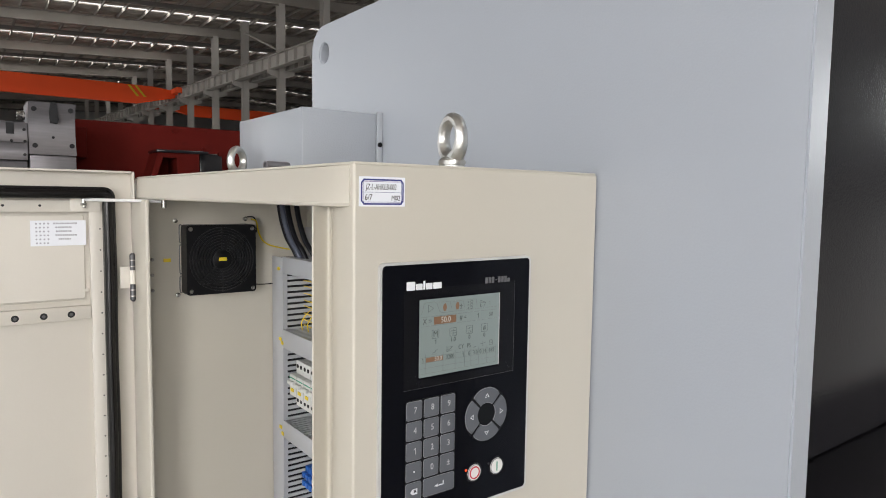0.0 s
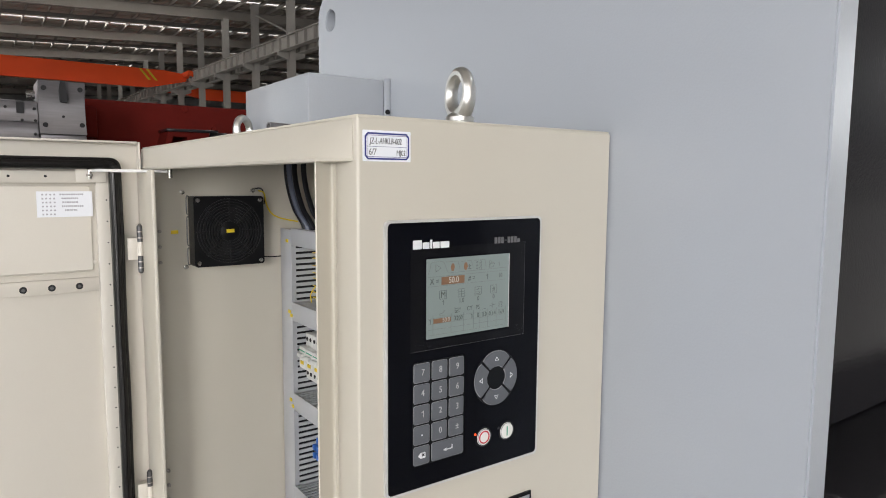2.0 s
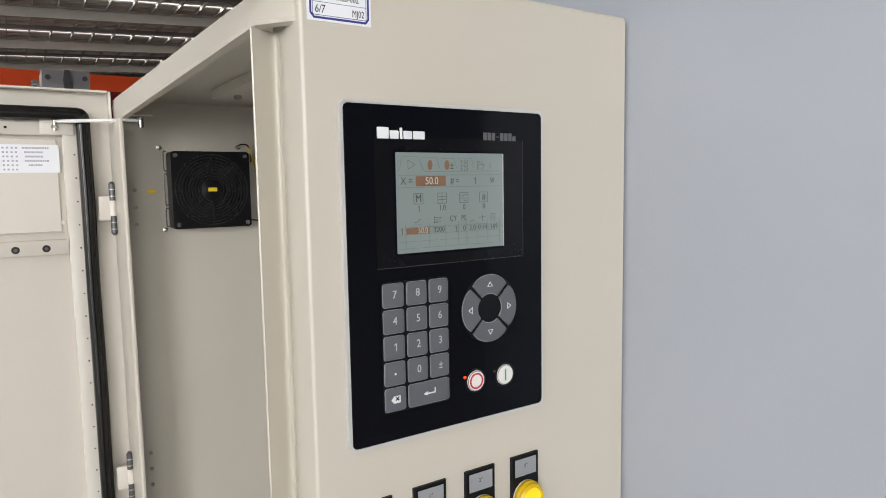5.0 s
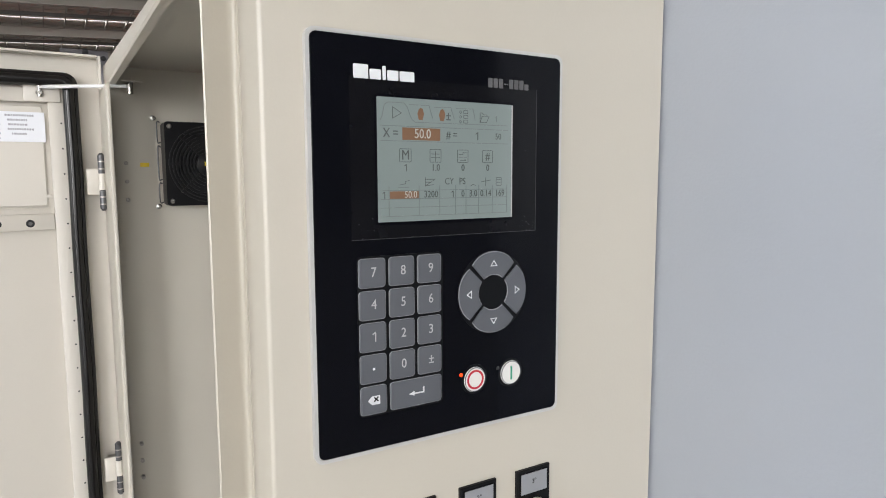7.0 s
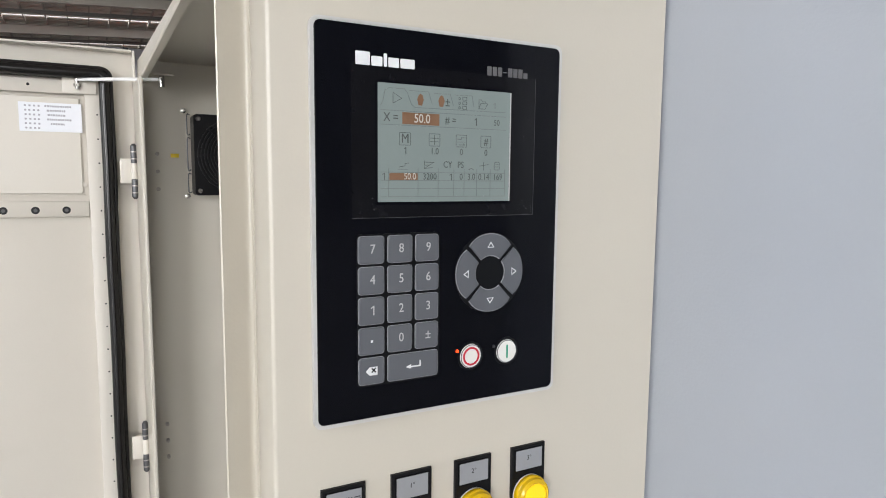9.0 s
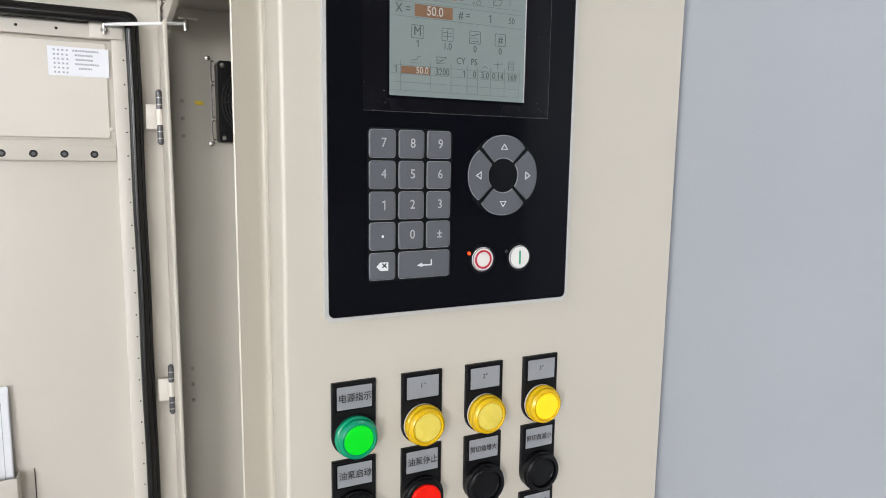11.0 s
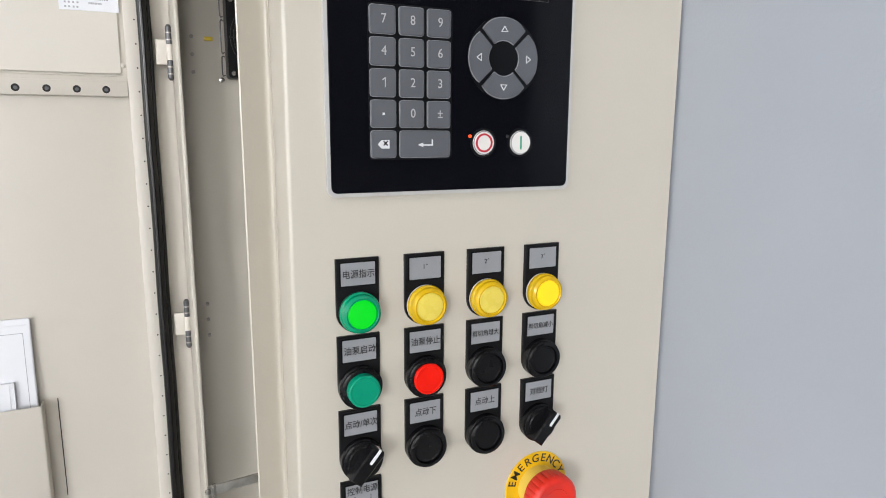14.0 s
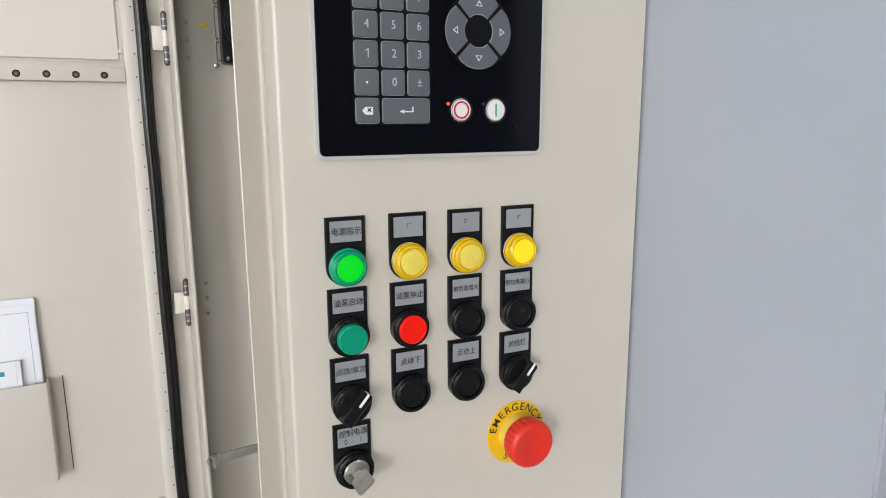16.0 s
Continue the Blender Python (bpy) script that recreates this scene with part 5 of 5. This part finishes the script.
part("housing", oslab(rrect(FX0, FZ0, FX1, FZ1, 0.006, 7), FF, FB, hole=[(fcx + 0.0675 * math.cos(a), fcz + 0.0675 * math.sin(a)) for a in
     [math.atan2(p[1] - fcz, p[0] - fcx) for p in rrect(FX0, FZ0, FX1, FZ1, 0.006, 7)]]), BLACKPLASTIC, fan)
for k in range(9):
    R = 0.0205 + 0.0056 * k
    part("guard_ring", oslab(circle(fcx, fcz, R + 0.0010, 48), FF - 0.002, FF + 0.002, hole=circle(fcx, fcz, R - 0.0010, 48)), GUARD, fan)
for k in range(8):
    a = radians(45 * k)
    bm = obox(0.014, -0.002, -0.0010, 0.067, 0.002, 0.0014)
    bm.transform(Matrix.Translation((fcx, FF + 0.0005, fcz)) @ pose(0, 0, 0, 0, 45 * k, 0))
    part("guard_spoke", bm, GUARD, fan)
part("guard_hub", olathe([(0.0195, 0), (0.0195, 0.003), (0.018, 0.004), (0, 0.004)], (fcx, FF + 0.002, fcz), (0, -1, 0), 32), BLACKPLASTIC, fan)
part("yellow_label", obox(fcx - 0.0080, FF - 0.0026, fcz - 0.0030, fcx + 0.0080, FF - 0.0019, fcz + 0.0040), YELLOWTAG, fan, "small yellow label")
# dark disc stands for the shade behind the guard; blades share its colour
part("shade_disc", olathe([(0.066, 0), (0.066, 0.001), (0, 0.001)], (fcx, FF + 0.012, fcz), (0, -1, 0), 40), INNERSHADE, fan)
part("hub", olathe([(0.028, 0), (0.028, 0.02), (0.02, 0.024)], (fcx, FB - 0.006, fcz), (0, -1, 0), 28), BLACKPLASTIC, fan)
for k in range(5):
    bm = obox(0.026, -0.001, -0.018, 0.060, 0.001, 0.018)
    bm.transform(Matrix.Translation((fcx, FF + 0.026, fcz)) @ pose(0, 0, 0, 0, 72 * k + 10, 0) @ pose(0, 0, 0, 35))
    part("blade", bm, INNERSHADE, fan)
for sx in (FX0 + 0.008, FX1 - 0.008):
    for sz in (FZ0 + 0.008, FZ1 - 0.008):
        part("screw", olathe([(0.0042, 0), (0.0042, 0.002), (0.003, 0.0034), (0, 0.0036)], (sx, FF, sz), (0, -1, 0), 14), CHROME, fan)
br = thing("fan_filter_clips", (0.49, 1.538, 1.36), "thin steel wire clips and bolts beside the fan", "filter clip")
for z0, z1 in ((1.474, 1.508), (1.412, 1.466), (1.372, 1.404)):
    part("clip", sweep(bmesh.new(), [(0.4935, 1.520, z0), (0.4885, 1.518, z0 + 0.001), (0.4885, 1.518, z1 - 0.001), (0.4935, 1.520, z1)], 0.0012, 6, 3), HINGESTEEL, br)
for sx, sz in ((0.4855, 1.5165), (0.4885, 1.3645), (0.630, 1.5195)):
    part("bolt", olathe([(0.0048, 0), (0.0048, 0.004), (0.0025, 0.0045), (0.0025, 0.010), (0, 0.0105)], (sx, 1.5392, sz), (0, -1, 0), 12), CHROME, br)
bm = sweep(bmesh.new(), [(0.637, 1.520, 1.519), (0.650, 1.525, 1.514), (0.656, 1.527, 1.490), (0.668, 1.530, 1.470), (0.690, 1.535, 1.459), (0.73, 1.535, 1.450)], 0.0017, 8, 6)
solid("fan_lead", bm, YELLOWWIRE, "thin yellow fan lead bending to the wiring duct", "wire")
bm = sweep(bmesh.new(), [(0.630, 1.524, 1.524), (0.645, 1.526, 1.523), (0.652, 1.527, 1.508), (0.652, 1.530, 1.49)], 0.0014, 8, 5)
sweep(bm, [(0.640, 1.532, 1.378), (0.665, 1.535, 1.375), (0.695, 1.536, 1.375)], 0.0013, 6, 4)
solid("fan_earth_lead", bm, CABLE, "thin black fan lead along the rear wall", "wire")

mp = thing("mounting_plate", (0.766, 0.80, 0.2), "grey mounting plate inside the cabinet", "mounting plate")
part("plate", obox(0.766, 0.80, 0.20, 0.769, 1.53, 1.50, 0.0006), DUCTGREY, mp)
for z in (0.3, 1.45):
    part("bolt", olathe([(0.005, 0), (0.005, 0.005)], (0.769, 1.2, z), (1, 0, 0), 12), CHROME, mp)

DUX0, DUX1 = 0.690, 0.7655
vd = thing("vertical_wiring_duct", (DUX0, 1.48, 0.22), "grey slotted plastic wiring duct, upright", "wiring duct", "wiring ducts")
part("cover", obox(DUX0, 1.478, 0.22, DUX0 + 0.002, 1.537, 1.437, 0.0008), DUCTGREY, vd)
part("base", obox(DUX1 - 0.002, 1.480, 0.22, DUX1, 1.535, 1.437), DUCTGREY, vd)
# solid dark block in place of the shade behind the slots
part("shade_block", obox(DUX0 + 0.004, 1.488, 0.222, DUX1 - 0.003, 1.532, 1.434), INNERSHADE, vd, "dark block standing for the shade inside the duct")
part("edge", obox(DUX0 + 0.0025, 1.4795, 0.22, DUX0 + 0.011, 1.4815, 1.437), DUCTGREY, vd)
z = 0.226
while z < 1.433:
    part("finger", obox(DUX0 + 0.0115, 1.4795, z, DUX1 - 0.0025, 1.4815, z + 0.0075), DUCTGREY, vd)
    z += 0.0125


def hduct(z0, z1, y0=0.83):
    th = thing("horizontal_wiring_duct", (DUX0, y0, z0), "grey slotted plastic wiring duct across the mounting plate", "wiring duct", "wiring ducts")
    part("cover", obox(DUX0 - 0.001, y0, z0, DUX0 + 0.0015, 1.4775, z1, 0.0008), DUCTGREY, th)
    part("base", obox(DUX1 - 0.002, y0, z0, DUX1, 1.476, z1), DUCTGREY, th)
    # dark block gives the slots their shade
    part("shade_block", obox(DUX0 + 0.005, y0 + 0.004, z0 + 0.006, DUX1 - 0.003, 1.472, z1 - 0.006), INNERSHADE, th)
    yy = 1.474
    while yy > 1.10:
        part("finger", obox(DUX0 + 0.003, yy - 0.0075, z1 - 0.003, DUX1 - 0.003, yy, z1 - 0.001), DUCTGREY, th)
        yy -= 0.0125


hduct(1.404, 1.440)
hduct(1.241, 1.281)
hduct(1.042, 1.080)
hduct(0.830, 0.868)
for yy, z in ((1.497, 1.412), (1.490, 1.2585), (1.479, 1.2515), (1.490, 1.062), (1.479, 1.050)):
    solid("duct_tag", obox(DUX0 - 0.0028, yy - 0.005, z - 0.0035, DUX0 - 0.0012 if yy < 1.478 else DUX0 - 0.0002, yy + 0.005, z + 0.0035, 0.0004), YELLOWTAG, "small yellow tag stuck on the duct", "tag", "duct tags")

# breakers on their rail
rail = thing("mounting_rail", (0.752, 1.1, 1.15), "steel mounting rail behind the breakers", "rail")
part("rail", obox(0.7560, 0.85, 1.147, 0.7655, 1.462, 1.182, 0.001), ZINC, rail)


def breaker(y, n):
    th = thing("circuit_breaker", (0.70, y, 1.12), "white circuit breaker clipped on the mounting rail", "circuit breaker", "breakers")
    part("body", obox(0.712, y, 1.115, 0.7555, y + 0.034, 1.215, 0.0012), WHITEPLASTIC, th)
    part("nose", obox(0.696, y + 0.0005, 1.142, 0.7115, y + 0.0335, 1.188, 0.002), WHITEPLASTIC, th)
    part("tag", obox(0.6945, y + 0.010, 1.152, 0.6958, y + 0.024, 1.159), YELLOWTAG, th)
    part("green_line", obox(0.6950, y + 0.002, 1.180, 0.6958, y + 0.032, 1.182), GREENPRINT, th)
    part("lever", obox(0.688, y + 0.006, 1.168, 0.6955, y + 0.028, 1.176, 0.001), WHITEPLASTIC, th)
    for k in range(2):
        for z in (1.128, 1.203):
            part("terminal", olathe([(0.0045, 0), (0.0045, 0.0008), (0, 0.0008)], (0.712, y + 0.009 + 0.0165 * k, z), (-1, 0, 0), 12), INNERSHADE, th)


for k in range(6):
    breaker(1.425 - 0.0355 * k, k)
random.seed(11)
for k in range(8):
    z = 1.385 - 0.014 * k + 0.004 * random.random()
    bm = sweep(bmesh.new(), [(0.745, 1.482, z - 0.004), (0.732, 1.462, z), (0.722, 1.43 - 0.03 * random.random(), z + 0.004), (0.735, 1.36, z - 0.002), (0.745, 1.28, z)], 0.0011, 6, 5)
    solid("control_wire", bm, YELLOWWIRE, "thin yellow control wire leaving the duct", "wire", "yellow wires")
for k in range(3):
    yy = 1.455 - 0.03 * k
    bm = sweep(bmesh.new(), [(0.725, yy, 1.279), (0.722, yy - 0.004, 1.300), (0.735, yy - 0.02, 1.325), (0.75, yy - 0.06, 1.34)], 0.0012, 6, 5)
    solid("control_wire", bm, YELLOWWIRE, "thin yellow control wire rising from the duct", "wire", "yellow wires")


def terminal(y, m, label):
    th = thing("terminal_block", (0.72, y, 0.93), label, "terminal block", "terminal blocks")
    part("body", obox(0.722, y, 0.935, 0.7655, y + 0.0155, 0.985, 0.001), m, th)
    part("lever", obox(0.712, y + 0.002, 0.962, 0.7215, y + 0.0135, 0.974, 0.0015), m, th)
    part("lever", obox(0.712, y + 0.002, 0.944, 0.7215, y + 0.0135, 0.956, 0.0015), m, th)


for k in range(14):
    terminal(1.42 - 0.0165 * k, BLUEPLASTIC if k < 3 else WHITEPLASTIC, "blue terminal block on the mounting plate" if k < 3 else "white terminal block on the mounting plate")

# cables coming down from the top
for k, (dy, dx, r, m, lb) in enumerate(((0.012, 0.0, 0.0050, CABLE, "thick black cable hanging into the duct"), (-0.006, 0.0, 0.0062, SPIRAL, "cable bundle wrapped in clear spiral tube"),
                                        (-0.024, 0.004, 0.0058, CABLE, "thick black cable hanging into the duct"), (-0.090, -0.004, 0.0056, CABLE, "thick black cable hanging into the duct"))):
    pts = [(0.700 + dx, 1.508 + dy, 1.597), (0.698 + dx, 1.506 + dy, 1.56), (0.698 + dx, 1.492 + dy, 1.52), (0.702 + dx, 1.472 + dy, 1.48), (0.708 + dx, 1.450 + dy, 1.455), (0.716 + dx, 1.436 + dy, 1.425)]
    solid("supply_cable", sweep(bmesh.new(), pts, r, 12, 8, 0.05 if m is SPIRAL else 0), m, lb, "cable", "supply cables")
